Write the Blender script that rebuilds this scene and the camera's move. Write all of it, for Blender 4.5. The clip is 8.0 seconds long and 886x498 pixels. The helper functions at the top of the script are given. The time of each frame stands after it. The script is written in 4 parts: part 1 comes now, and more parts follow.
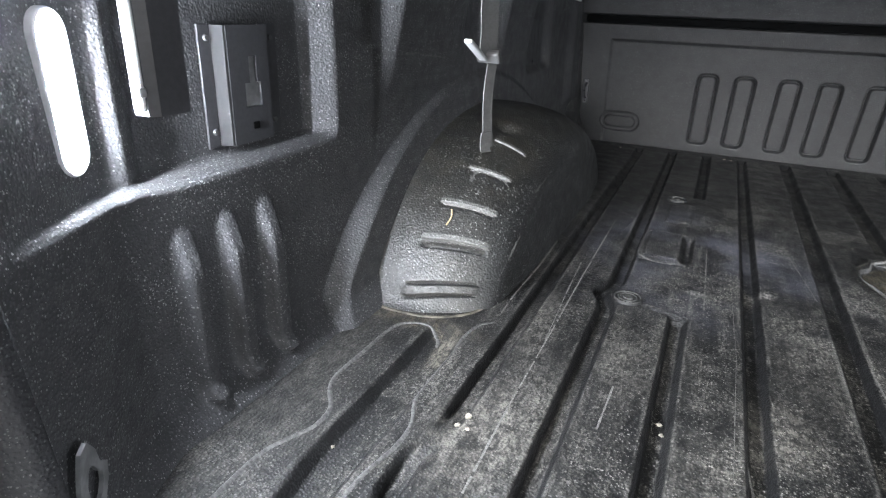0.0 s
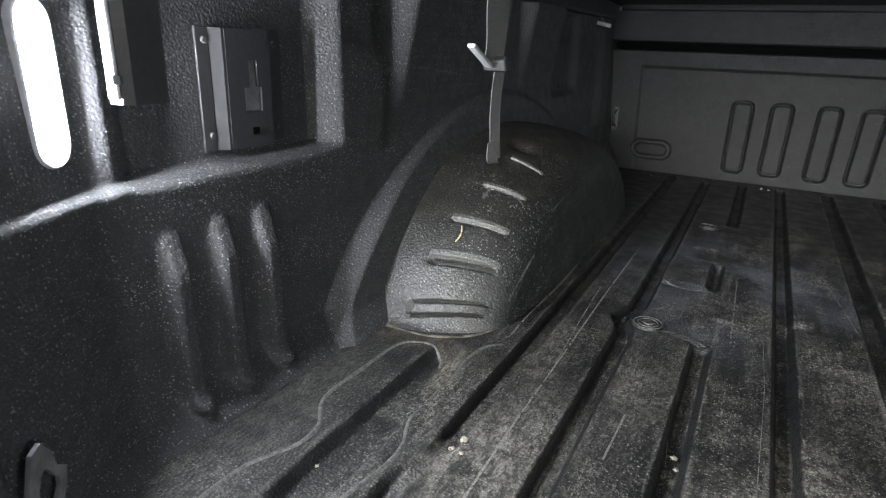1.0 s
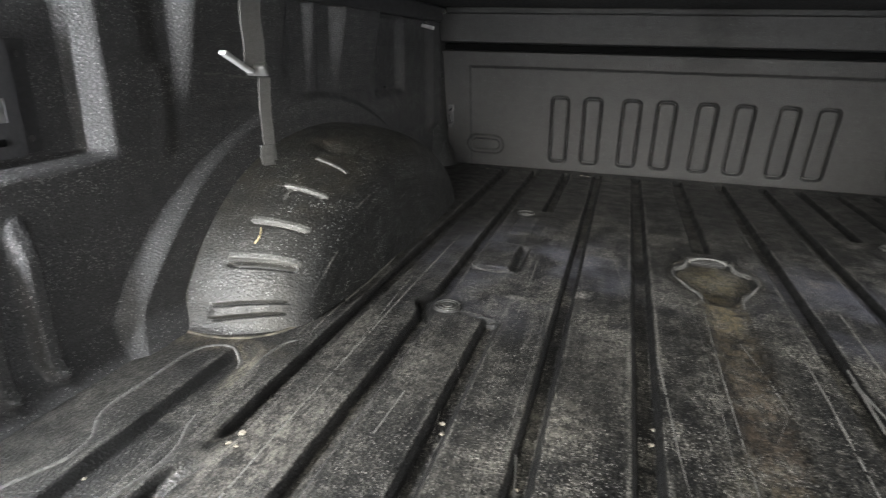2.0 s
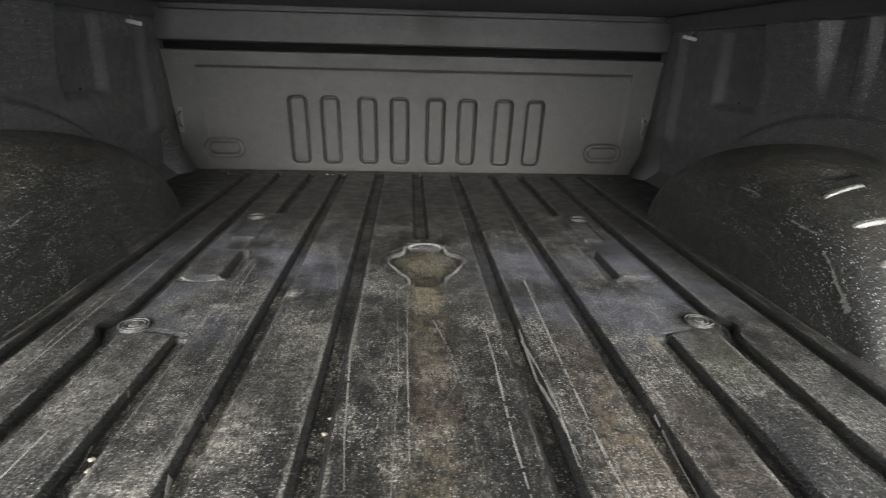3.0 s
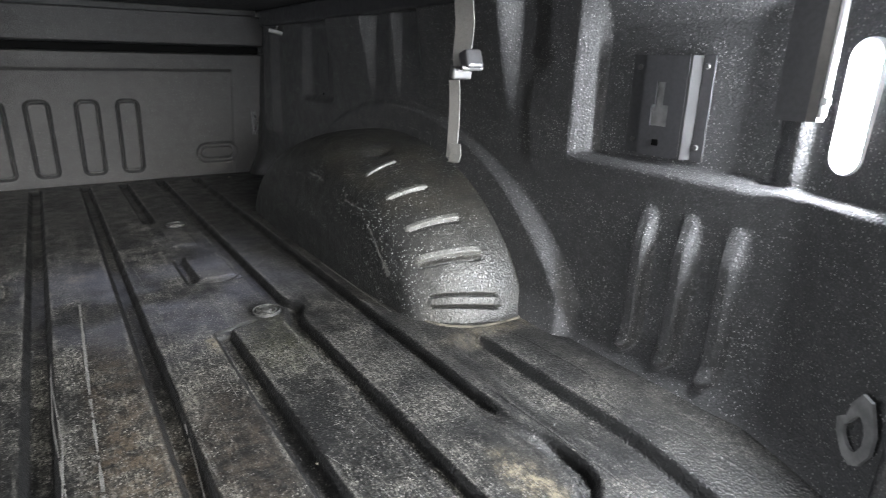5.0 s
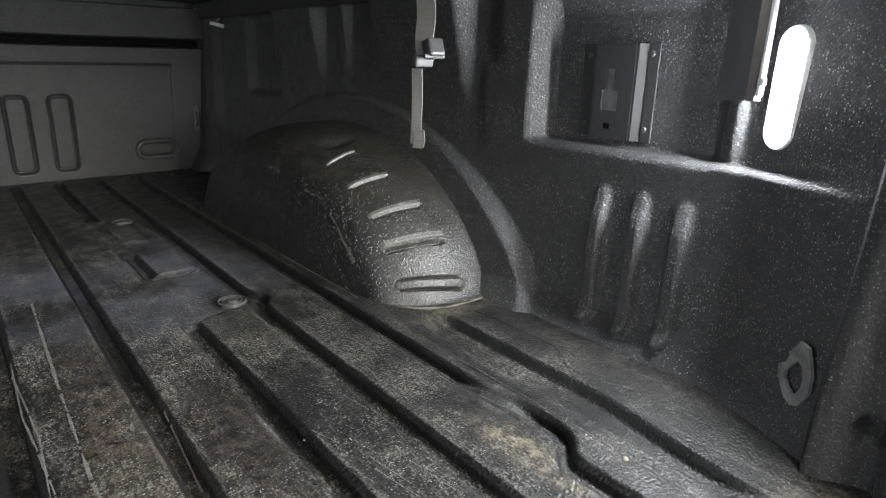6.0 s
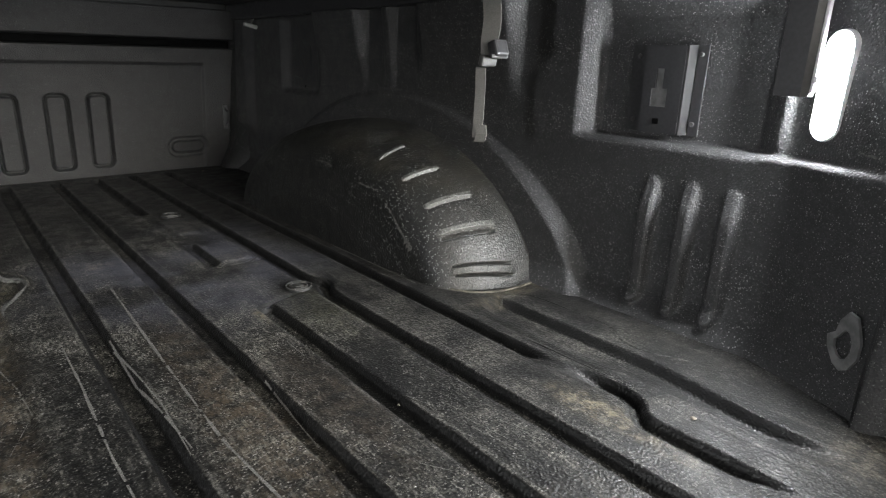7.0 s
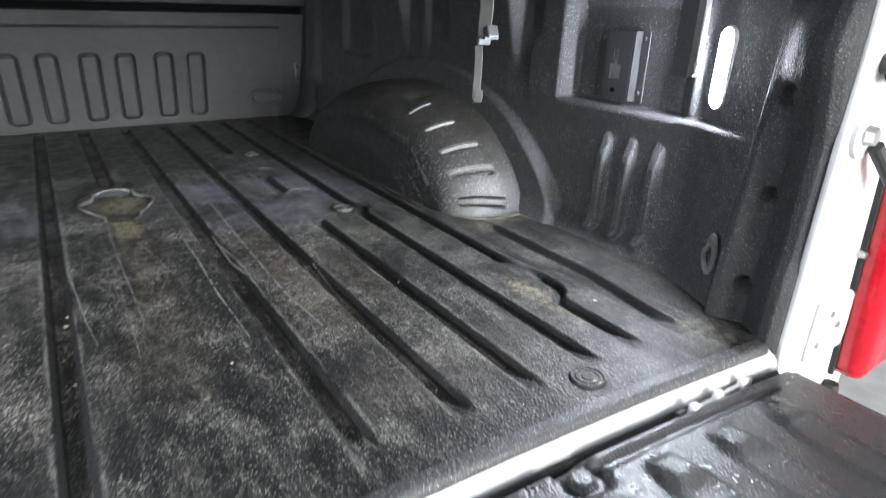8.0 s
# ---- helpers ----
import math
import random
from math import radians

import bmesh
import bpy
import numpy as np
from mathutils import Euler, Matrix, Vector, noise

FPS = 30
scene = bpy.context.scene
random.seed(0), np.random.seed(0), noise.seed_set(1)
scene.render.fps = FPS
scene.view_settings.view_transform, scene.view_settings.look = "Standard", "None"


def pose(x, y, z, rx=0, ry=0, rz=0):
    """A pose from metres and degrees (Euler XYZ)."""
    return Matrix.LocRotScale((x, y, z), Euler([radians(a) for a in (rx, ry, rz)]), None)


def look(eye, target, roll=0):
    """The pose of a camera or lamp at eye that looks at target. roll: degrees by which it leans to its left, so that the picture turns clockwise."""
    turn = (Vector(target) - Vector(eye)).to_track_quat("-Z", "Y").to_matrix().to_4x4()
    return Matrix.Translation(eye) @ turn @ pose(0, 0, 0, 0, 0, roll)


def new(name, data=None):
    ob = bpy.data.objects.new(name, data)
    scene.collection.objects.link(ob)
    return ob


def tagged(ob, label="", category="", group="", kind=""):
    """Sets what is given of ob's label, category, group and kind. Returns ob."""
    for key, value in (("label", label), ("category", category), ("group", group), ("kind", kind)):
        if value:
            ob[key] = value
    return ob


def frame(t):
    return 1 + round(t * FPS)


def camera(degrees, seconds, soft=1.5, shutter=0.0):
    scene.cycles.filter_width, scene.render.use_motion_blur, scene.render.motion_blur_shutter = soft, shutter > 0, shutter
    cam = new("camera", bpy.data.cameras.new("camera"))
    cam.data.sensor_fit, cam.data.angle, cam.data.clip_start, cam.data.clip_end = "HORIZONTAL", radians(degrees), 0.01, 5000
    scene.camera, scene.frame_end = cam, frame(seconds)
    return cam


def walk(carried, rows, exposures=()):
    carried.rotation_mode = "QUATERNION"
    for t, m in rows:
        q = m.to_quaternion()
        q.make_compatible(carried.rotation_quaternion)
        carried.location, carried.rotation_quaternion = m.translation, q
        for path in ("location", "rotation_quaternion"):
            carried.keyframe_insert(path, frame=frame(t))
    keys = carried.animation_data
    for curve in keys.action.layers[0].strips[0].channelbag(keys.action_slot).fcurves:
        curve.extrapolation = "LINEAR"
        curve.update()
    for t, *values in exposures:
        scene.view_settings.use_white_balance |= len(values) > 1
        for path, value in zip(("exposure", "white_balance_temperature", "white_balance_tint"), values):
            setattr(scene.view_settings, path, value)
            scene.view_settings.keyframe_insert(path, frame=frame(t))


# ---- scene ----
cam = camera(74.2, 8.0, soft=1.15, shutter=0.2)
LAMP = 190.0
EXPOSURES = [(0.0, 2.68, 6050, 10), (0.5, 2.2, 6050, 10), (1.0, 1.95, 6250, 9), (2.5, 2.75, 6650, 8), (3.5, 3.05, 6600, 8), (4.3, 3.02, 6450, 8), (5.0, 2.65, 6350, 9),
             (6.5, 1.98, 6550, 8), (7.0, 1.85, 6600, 8), (7.5, 2.92, 5900, 7), (8.0, 2.62, 6050, 8)]
PATH = [
    (0, (-0.364, -0.074, 0.423), (-1.108, 1.615, -0.348), 2.3),
    (0.5, (-0.359, -0.063, 0.42), (-1.22, 1.604, -0.273), 2.1),
    (1, (-0.335, -0.037, 0.389), (-1.212, 1.633, -0.277), 2.1),
    (1.2, (-0.318, -0.022, 0.38), (-1.191, 1.651, -0.283), 1.9),
    (2.3, (-0.14, -0.022, 0.403), (-0.467, 1.841, -0.245), 1.5),
    (2.5, (-0.106, -0.012, 0.398), (-0.3, 1.872, -0.243), 1.5),
    (3, (-0.03, 0.009, 0.389), (0.09, 1.904, -0.24), 1.5),
    (3.5, (0.028, 0.031, 0.374), (0.427, 1.892, -0.239), 1.4),
    (4, (0.092, 0.024, 0.375), (0.766, 1.806, -0.233), 1.5),
    (4.5, (0.144, 0.0, 0.379), (1.051, 1.676, -0.227), 1.5),
    (5, (0.183, -0.033, 0.382), (1.246, 1.547, -0.229), 1.3),
    (5.2, (0.193, -0.044, 0.379), (1.31, 1.504, -0.222), 1.5),
    (6.3, (0.106, -0.027, 0.366), (1.342, 1.417, -0.254), 1.2),
    (6.5, (0.091, -0.02, 0.363), (1.332, 1.423, -0.254), 1.3),
    (7, (0.013, -0.023, 0.366), (1.257, 1.418, -0.245), 1.4),
    (7.5, (-0.033, -0.148, 0.414), (1.199, 1.301, -0.206), 1.4),
    (7.8, (-0.073, -0.248, 0.423), (1.084, 1.246, -0.232), 1.9),
    (8, (-0.084, -0.339, 0.426), (0.951, 1.192, -0.337), 1.7),
]
walk(cam, [(t, look(eye, target, roll)) for t, eye, target, roll in PATH],
     exposures=EXPOSURES)

# ---- light: overcast daylight through the open tailgate, two bed lamps ----
world = bpy.data.worlds.new("sky")
scene.world = world
world.use_nodes = True
wn = world.node_tree.nodes
sky = wn.new("ShaderNodeTexSky")
sky.sky_type = "NISHITA"
sky.sun_disc = False
sky.sun_elevation, sky.sun_rotation = radians(10.6), radians(180)
sky.dust_density, sky.air_density = 4.0, 1.0
wn["Background"].inputs["Strength"].default_value = 0.05
haze = wn.new("ShaderNodeHueSaturation")
haze.inputs["Saturation"].default_value = 0.25
world.node_tree.links.new(sky.outputs[0], haze.inputs["Color"])
world.node_tree.links.new(haze.outputs[0], wn["Background"].inputs["Color"])
sun = new("sun", bpy.data.lights.new("sun", "SUN"))
sun.data.energy, sun.data.angle, sun.data.color = 0.95, radians(30), (0.98, 0.99, 0.98)
sun.matrix_world = look((0.1, -8, 1.5), (0, 0, 0))


# ---- materials ----
class Mat:
    """A node material with its principled shader."""

    def __init__(self, name, color=(0.5, 0.5, 0.5), rough=0.5, metal=0.0):
        self.m = bpy.data.materials.new(name)
        self.m.use_nodes = True
        self.t = self.m.node_tree
        self.b = self.t.nodes["Principled BSDF"]
        self.b.inputs["Base Color"].default_value = (*color, 1)
        self.b.inputs["Roughness"].default_value = rough
        self.b.inputs["Metallic"].default_value = metal
        self.co = self.t.nodes.new("ShaderNodeTexCoord").outputs["Object"]

    def node(self, kind, **kw):
        n = self.t.nodes.new(kind)
        for k, v in kw.items():
            n.inputs[k].default_value = v
        return n

    def link(self, a, b):
        self.t.links.new(a, b)

    def scaled(self, sx, sy, sz, ox=0, oy=0, oz=0):
        n = self.t.nodes.new("ShaderNodeMapping")
        n.inputs["Scale"].default_value = (sx, sy, sz)
        n.inputs["Location"].default_value = (ox, oy, oz)
        self.link(self.co, n.inputs["Vector"])
        return n.outputs[0]

    def noise(self, scale, detail=3.0, rough=0.55, vec=None):
        n = self.node("ShaderNodeTexNoise", Scale=scale, Detail=detail, Roughness=rough)
        self.link(vec or self.co, n.inputs["Vector"])
        return n.outputs["Fac"]

    def cells(self, scale, vec=None):
        n = self.node("ShaderNodeTexVoronoi", Scale=scale)
        n.feature = "SMOOTH_F1"
        self.link(vec or self.co, n.inputs["Vector"])
        return n.outputs["Distance"]

    def pebbles(self, scale):
        """Rounded grains of a sprayed coat."""
        return self.ramp(self.cells(scale), 0.0, 0.75, 1.0, 0.0)

    def dots(self, scale, size, share):
        """Separate small round specks; share: how many of the cells hold one."""
        n = self.node("ShaderNodeTexVoronoi", Scale=scale)
        self.link(self.co, n.inputs["Vector"])
        pick = self.t.nodes.new("ShaderNodeSeparateXYZ")
        self.link(n.outputs["Color"], pick.inputs[0])
        r = self.math("MULTIPLY", pick.outputs["Y"], size)
        on = self.ramp(self.math("SUBTRACT", r, n.outputs["Distance"]), 0.0, 0.12)
        return self.math("MULTIPLY", on, self.math("LESS_THAN", pick.outputs["X"], share))

    def ramp(self, fac, lo, hi, a=0.0, b=1.0):
        n = self.t.nodes.new("ShaderNodeMapRange")
        n.interpolation_type = "SMOOTHSTEP"
        for k, v in zip(("From Min", "From Max", "To Min", "To Max"), (lo, hi, a, b)):
            n.inputs[k].default_value = v
        self.link(fac, n.inputs["Value"])
        return n.outputs[0]

    def math(self, op, a, b):
        n = self.t.nodes.new("ShaderNodeMath")
        n.operation = op
        for i, v in enumerate((a, b)):
            if isinstance(v, (int, float)):
                n.inputs[i].default_value = v
            else:
                self.link(v, n.inputs[i])
        return n.outputs[0]

    def mix(self, fac, a, b):
        n = self.t.nodes.new("ShaderNodeMix")
        n.data_type = "RGBA"
        for i, v in ((0, fac), (6, a), (7, b)):
            if isinstance(v, (int, float)):
                n.inputs[i].default_value = v
            elif isinstance(v, tuple):
                n.inputs[i].default_value = (*v, 1)
            else:
                self.link(v, n.inputs[i])
        return n.outputs[2]

    def color(self, c):
        self.link(c, self.b.inputs["Base Color"])

    def rough(self, r):
        self.link(r, self.b.inputs["Roughness"])

    def bump(self, height, distance, strength=1.0, chain=None):
        n = self.node("ShaderNodeBump", Strength=strength, Distance=distance)
        self.link(height, n.inputs["Height"])
        if chain:
            self.link(chain, n.inputs["Normal"])
        self.link(n.outputs[0], self.b.inputs["Normal"])
        return n.outputs[0]

    def blob(self, x, y, rx, ry, edge=0.6):
        """A soft round patch on the floor."""
        n = self.t.nodes.new("ShaderNodeVectorMath")
        n.operation = "LENGTH"
        self.link(self.scaled(1 / rx, 1 / ry, 0, -x / rx, -y / ry), n.inputs[0])
        return self.ramp(n.outputs["Value"], edge, 1.4, 1.0, 0.0)


def liner(name, base, dust, dust_amount, rough=0.42, grain=1.0, ledge=0.2, glint=0.85, gloss=0.55):
    """Black sprayed bed liner: pebbled skin, dust specks, dust lying on ledges, glints painted as pale dots."""
    m = Mat(name, base, rough)
    geo = m.t.nodes.new("ShaderNodeNewGeometry")
    nz = m.t.nodes.new("ShaderNodeSeparateXYZ")
    m.link(geo.outputs["Normal"], nz.inputs[0])
    peb = m.pebbles(360)
    fine = m.noise(700, 2)
    patch = m.ramp(m.noise(9, 5, 0.65), 0.40, 0.72, 0.55, 1.0)
    speck = m.ramp(m.noise(240, 2.5, 0.7), 0.55, 0.66)
    dots = m.ramp(m.noise(330, 1.5, 0.6), 0.68, 0.74, 0.0, 5.0)
    lying = m.math("MULTIPLY", m.ramp(nz.outputs["Z"], 0.55, 0.90), m.ramp(m.noise(60, 4, 0.7), 0.3, 0.7, 0.2, 1.0))
    f = m.math("MULTIPLY", m.math("MULTIPLY", patch, m.math("ADD", dots, speck)), dust_amount)
    f = m.math("ADD", f, m.math("MULTIPLY", lying, ledge))
    c = m.mix(f, base, dust)
    # glints of the pebbled skin put into the colour: pale grain tips, pale dots
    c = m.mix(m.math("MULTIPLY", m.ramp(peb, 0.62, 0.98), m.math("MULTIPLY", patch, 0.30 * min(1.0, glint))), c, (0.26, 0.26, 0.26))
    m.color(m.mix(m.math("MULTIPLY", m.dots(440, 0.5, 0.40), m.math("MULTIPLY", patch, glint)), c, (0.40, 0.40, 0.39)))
    m.b.inputs["Specular IOR Level"].default_value = gloss
    m.rough(m.ramp(m.noise(40, 3), 0.3, 0.7, rough - 0.08, rough + 0.12))
    n = m.bump(peb, 0.00055 * grain, 1.0)
    m.bump(fine, 0.0004 * grain, 0.6, n)
    return m


JAMB = liner("pillar_liner", (0.030, 0.030, 0.031), (0.30, 0.30, 0.29), 0.10, 0.65, gloss=0.25, glint=0.3)
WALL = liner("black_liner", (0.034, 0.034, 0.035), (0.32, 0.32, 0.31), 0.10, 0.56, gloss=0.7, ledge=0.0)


def arch_material(name, rubbed, base=(0.009, 0.009, 0.0088)):
    """Black liner, specked, with brown dust lying on top and rubbed patches."""
    m = Mat(name, base, 0.40)
    m.b.inputs["Specular IOR Level"].default_value = 0.75
    sep = m.t.nodes.new("ShaderNodeSeparateXYZ")
    m.link(m.co, sep.inputs[0])
    patch = m.ramp(m.noise(14, 5, 0.65), 0.35, 0.68, 0.15, 1.0)
    speck = m.ramp(m.noise(380, 2.5, 0.7), 0.46, 0.62, 0.0, 1.0)
    geo = m.t.nodes.new("ShaderNodeNewGeometry")
    up = m.t.nodes.new("ShaderNodeSeparateXYZ")
    m.link(geo.outputs["Normal"], up.inputs[0])
    top = m.math("MULTIPLY", m.math("MULTIPLY", m.ramp(sep.outputs["Z"], 0.10, 0.18), m.ramp(up.outputs["Z"], 0.45, 0.85)), m.ramp(m.noise(22, 4, 0.7), 0.35, 0.65))
    c = m.mix(m.math("MULTIPLY", top, 0.35), base, (0.055, 0.047, 0.031))
    c = m.mix(m.math("MULTIPLY", m.math("MULTIPLY", speck, patch), 0.04 + rubbed), c, (0.20, 0.20, 0.185))
    # pale dots painted in place of glints off the arch's grain
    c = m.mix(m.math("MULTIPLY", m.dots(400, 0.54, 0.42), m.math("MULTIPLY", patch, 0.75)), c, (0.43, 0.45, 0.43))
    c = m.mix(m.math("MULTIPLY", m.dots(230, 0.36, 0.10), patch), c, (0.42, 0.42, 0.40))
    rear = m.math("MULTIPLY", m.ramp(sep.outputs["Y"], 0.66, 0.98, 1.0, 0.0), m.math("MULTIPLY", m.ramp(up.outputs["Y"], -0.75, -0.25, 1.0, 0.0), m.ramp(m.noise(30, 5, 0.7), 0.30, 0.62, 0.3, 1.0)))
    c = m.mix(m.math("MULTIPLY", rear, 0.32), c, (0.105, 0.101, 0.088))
    rub = m.math("MULTIPLY", m.ramp(m.noise(1.0, 3, 0.7, m.scaled(40, 160, 40)), 0.60, 0.70), m.ramp(m.noise(16, 3), 0.52, 0.66))
    m.color(m.mix(m.math("MULTIPLY", rub, 0.4), c, (0.22, 0.22, 0.20)))
    m.rough(m.ramp(m.noise(40, 3), 0.3, 0.7, 0.42, 0.54))
    n = m.bump(m.pebbles(330), 0.0007, 1.0)
    m.bump(m.noise(700, 2), 0.0004, 0.6, n)
    return m


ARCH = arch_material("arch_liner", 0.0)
# paler, rubbed copy of the arch liner; the bars' crest highlights are in its colour
BAR = arch_material("rubbed_highlit_bar_liner", 0.6, (0.085, 0.085, 0.081))
GATE = liner("tailgate_liner", (0.032, 0.032, 0.032), (0.22, 0.22, 0.21), 0.12, 0.34, 1.1, 0.0, 0.3, 0.9)
BULK = liner("grey_black_panel", (0.022, 0.022, 0.0223), (0.12, 0.12, 0.12), 0.20, 0.55, 0.8, 0.0, 0.10, 0.45)


def floor_material():
    m = Mat("worn_floor_liner", (0.03, 0.03, 0.03), 0.5)
    streak = m.noise(1.0, 6, 0.7, m.scaled(30, 5, 5))
    patch = m.noise(7, 6, 0.68)
    blotch = m.noise(1.0, 5, 0.7, m.scaled(34, 17, 17))
    hatch = m.noise(1.0, 3, 0.7, m.scaled(260, 70, 70))
    cross = m.noise(1.0, 3, 0.7, m.scaled(60, 240, 60, 3, 5, 1))
    speck = m.noise(330, 3, 0.7)
    wear = m.math("ADD", m.ramp(streak, 0.44, 0.66, 0.02, 0.85), m.ramp(patch, 0.49, 0.62, 0.0, 1.2))
    wear = m.math("ADD", wear, m.ramp(blotch, 0.54, 0.66, 0.0, 1.0))
    grit = m.math("ADD", m.ramp(hatch, 0.49, 0.62, 0.06, 0.6), m.ramp(speck, 0.53, 0.62, 0.0, 0.6))
    grit = m.math("ADD", grit, m.ramp(cross, 0.54, 0.64, 0.0, 0.5))
    geo = m.t.nodes.new("ShaderNodeNewGeometry")
    nz = m.t.nodes.new("ShaderNodeSeparateXYZ")
    m.link(geo.outputs["Normal"], nz.inputs[0])
    flat = m.ramp(nz.outputs["Z"], 0.80, 0.985, 0.04, 1.0)
    sep = m.t.nodes.new("ShaderNodeSeparateXYZ")
    m.link(m.co, sep.inputs[0])
    side = m.t.nodes.new("ShaderNodeMath")
    side.operation = "ABSOLUTE"
    m.link(sep.outputs["X"], side.inputs[0])
    rubbed = m.ramp(m.math("ADD", side.outputs[0], m.ramp(patch, 0.3, 0.7, -0.08, 0.08)), 0.30, 0.58, 1.0, 0.45)
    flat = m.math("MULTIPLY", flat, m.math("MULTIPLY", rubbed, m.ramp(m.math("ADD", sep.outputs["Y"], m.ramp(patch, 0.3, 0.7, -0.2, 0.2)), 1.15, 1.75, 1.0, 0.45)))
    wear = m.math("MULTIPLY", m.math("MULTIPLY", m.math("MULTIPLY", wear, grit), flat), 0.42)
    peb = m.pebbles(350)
    # grain tips paled in the colour in place of relief shading, less on slopes
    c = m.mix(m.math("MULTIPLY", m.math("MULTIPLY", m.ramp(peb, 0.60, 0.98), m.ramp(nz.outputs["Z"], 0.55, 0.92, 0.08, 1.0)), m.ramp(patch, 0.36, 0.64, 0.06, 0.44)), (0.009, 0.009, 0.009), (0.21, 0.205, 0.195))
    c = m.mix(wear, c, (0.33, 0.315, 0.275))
    blue = m.math("MULTIPLY", m.ramp(m.noise(5, 3), 0.42, 0.62, 0.05, 0.60), m.math("ADD", m.blob(0.33, 1.04, 0.26, 0.28, 0.2), m.blob(-0.36, 1.06, 0.26, 0.26, 0.2)))
    c = m.mix(m.math("MULTIPLY", blue, flat), c, (0.150, 0.153, 0.190))
    # pale dots painted as glints off the floor's grain
    c = m.mix(m.math("MULTIPLY", m.math("MULTIPLY", m.dots(430, 0.58, 0.42), flat), m.ramp(patch, 0.40, 0.62, 0.20, 0.72)), c, (0.40, 0.385, 0.355))
    worn = None
    for e in (0.108, 0.145, 0.233, 0.265, 0.335, 0.367, 0.438, 0.471, 0.544, 0.576, 0.609, 0.675):
        d = m.ramp(m.math("ABSOLUTE", m.math("SUBTRACT", side.outputs[0], e), 0.0), 0.001, 0.0065, 1.0, 0.0)
        worn = d if worn is None else m.math("MAXIMUM", worn, d)
    frayed = m.math("MULTIPLY", m.ramp(m.noise(1.0, 4, 0.7, m.scaled(60, 9, 9)), 0.46, 0.62), m.ramp(speck, 0.42, 0.58, 0.2, 1.0))
    c = m.mix(m.math("MULTIPLY", m.math("MULTIPLY", worn, frayed), m.math("MULTIPLY", flat, 0.55)), c, (0.27, 0.26, 0.235))
    tan, brown = (0.24, 0.205, 0.14), (0.085, 0.064, 0.038)
    rub = m.math("MULTIPLY", m.ramp(m.noise(48, 5, 0.75), 0.40, 0.60, 0.10, 1.0), m.math("MULTIPLY", m.ramp(hatch, 0.38, 0.58, 0.25, 1.0), m.ramp(nz.outputs["Z"], 0.60, 0.93, 0.1, 1.0)))
    for x, y, rx, ry, col, amt in ((0.518, 0.300, 0.022, 0.060, tan, 0.75), (0.512, 0.215, 0.012, 0.05, tan, 0.5), (0.331, 0.752, 0.009, 0.030, tan, 0.9),
                                   (0.70, 0.590, 0.10, 0.022, tan, 0.40), (-0.70, 0.590, 0.10, 0.022, tan, 0.32), (-0.632, 0.545, 0.014, 0.045, (0.27, 0.25, 0.20), 0.6),
                                   (0.655, 0.06, 0.05, 0.05, (0.30, 0.27, 0.22), 0.5), (-0.53, 0.40, 0.05, 0.09, (0.30, 0.28, 0.24), 0.38), (-0.46, 0.30, 0.05, 0.10, (0.22, 0.21, 0.19), 0.3),
                                   (0.004, 0.80, 0.036, 0.28, (0.105, 0.082, 0.052), 0.6), (0.006, 1.11, 0.066, 0.08, (0.17, 0.145, 0.085), 0.8), (0.004, 0.95, 0.032, 0.09, (0.20, 0.165, 0.10), 0.75), (0.002, 0.60, 0.03, 0.16, (0.11, 0.080, 0.062), 0.35), (-0.01, 0.42, 0.05, 0.14, (0.13, 0.115, 0.07), 0.4),
                                   (0.205, 0.66, 0.036, 0.20, (0.140, 0.110, 0.080), 0.4), (0.21, 0.46, 0.05, 0.16, (0.10, 0.075, 0.05), 0.6), (0.30, 0.50, 0.04, 0.16, (0.09, 0.072, 0.055), 0.5), (0.41, 0.72, 0.05, 0.10, (0.10, 0.10, 0.055), 0.3), (-0.74, 0.36, 0.05, 0.24, (0.13, 0.125, 0.11), 0.34), (0.735, 0.30, 0.04, 0.20, (0.11, 0.105, 0.09), 0.28),
                                   (-0.231, 0.934, 0.020, 0.014, (0.42, 0.40, 0.37), 0.75), (-0.33, 0.885, 0.02, 0.010, (0.4, 0.39, 0.36), 0.5), (0.28, 0.18, 0.16, 0.08, (0.13, 0.115, 0.10), 0.5),
                                   (-0.23, 0.56, 0.045, 0.06, (0.30, 0.28, 0.24), 0.4), (-0.49, 0.47, 0.05, 0.12, (0.36, 0.34, 0.30), 0.3), (-0.40, 0.62, 0.04, 0.10, (0.36, 0.34, 0.30), 0.25), (-0.30, 0.42, 0.05, 0.10, (0.34, 0.32, 0.28), 0.25), (-0.53, 0.66, 0.03, 0.12, (0.34, 0.32, 0.28), 0.25), (-0.18, 0.72, 0.04, 0.12, (0.34, 0.32, 0.28), 0.2), (0.268, 0.60, 0.018, 0.03, (0.25, 0.23, 0.2), 0.4), (0.19, 1.13, 0.025, 0.02, (0.3, 0.27, 0.22), 0.45)):
        c = m.mix(m.math("MULTIPLY", m.math("MULTIPLY", m.blob(x, y, rx, ry, 0.35), rub), amt), c, col)
    m.color(c)
    m.rough(m.ramp(m.noise(30, 4), 0.3, 0.7, 0.42, 0.62))
    m.b.inputs["Specular IOR Level"].default_value = 0.42
    n = m.bump(peb, 0.0006, 1.0)
    m.bump(hatch, 0.0005, 0.6, n)
    return m


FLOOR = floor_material()


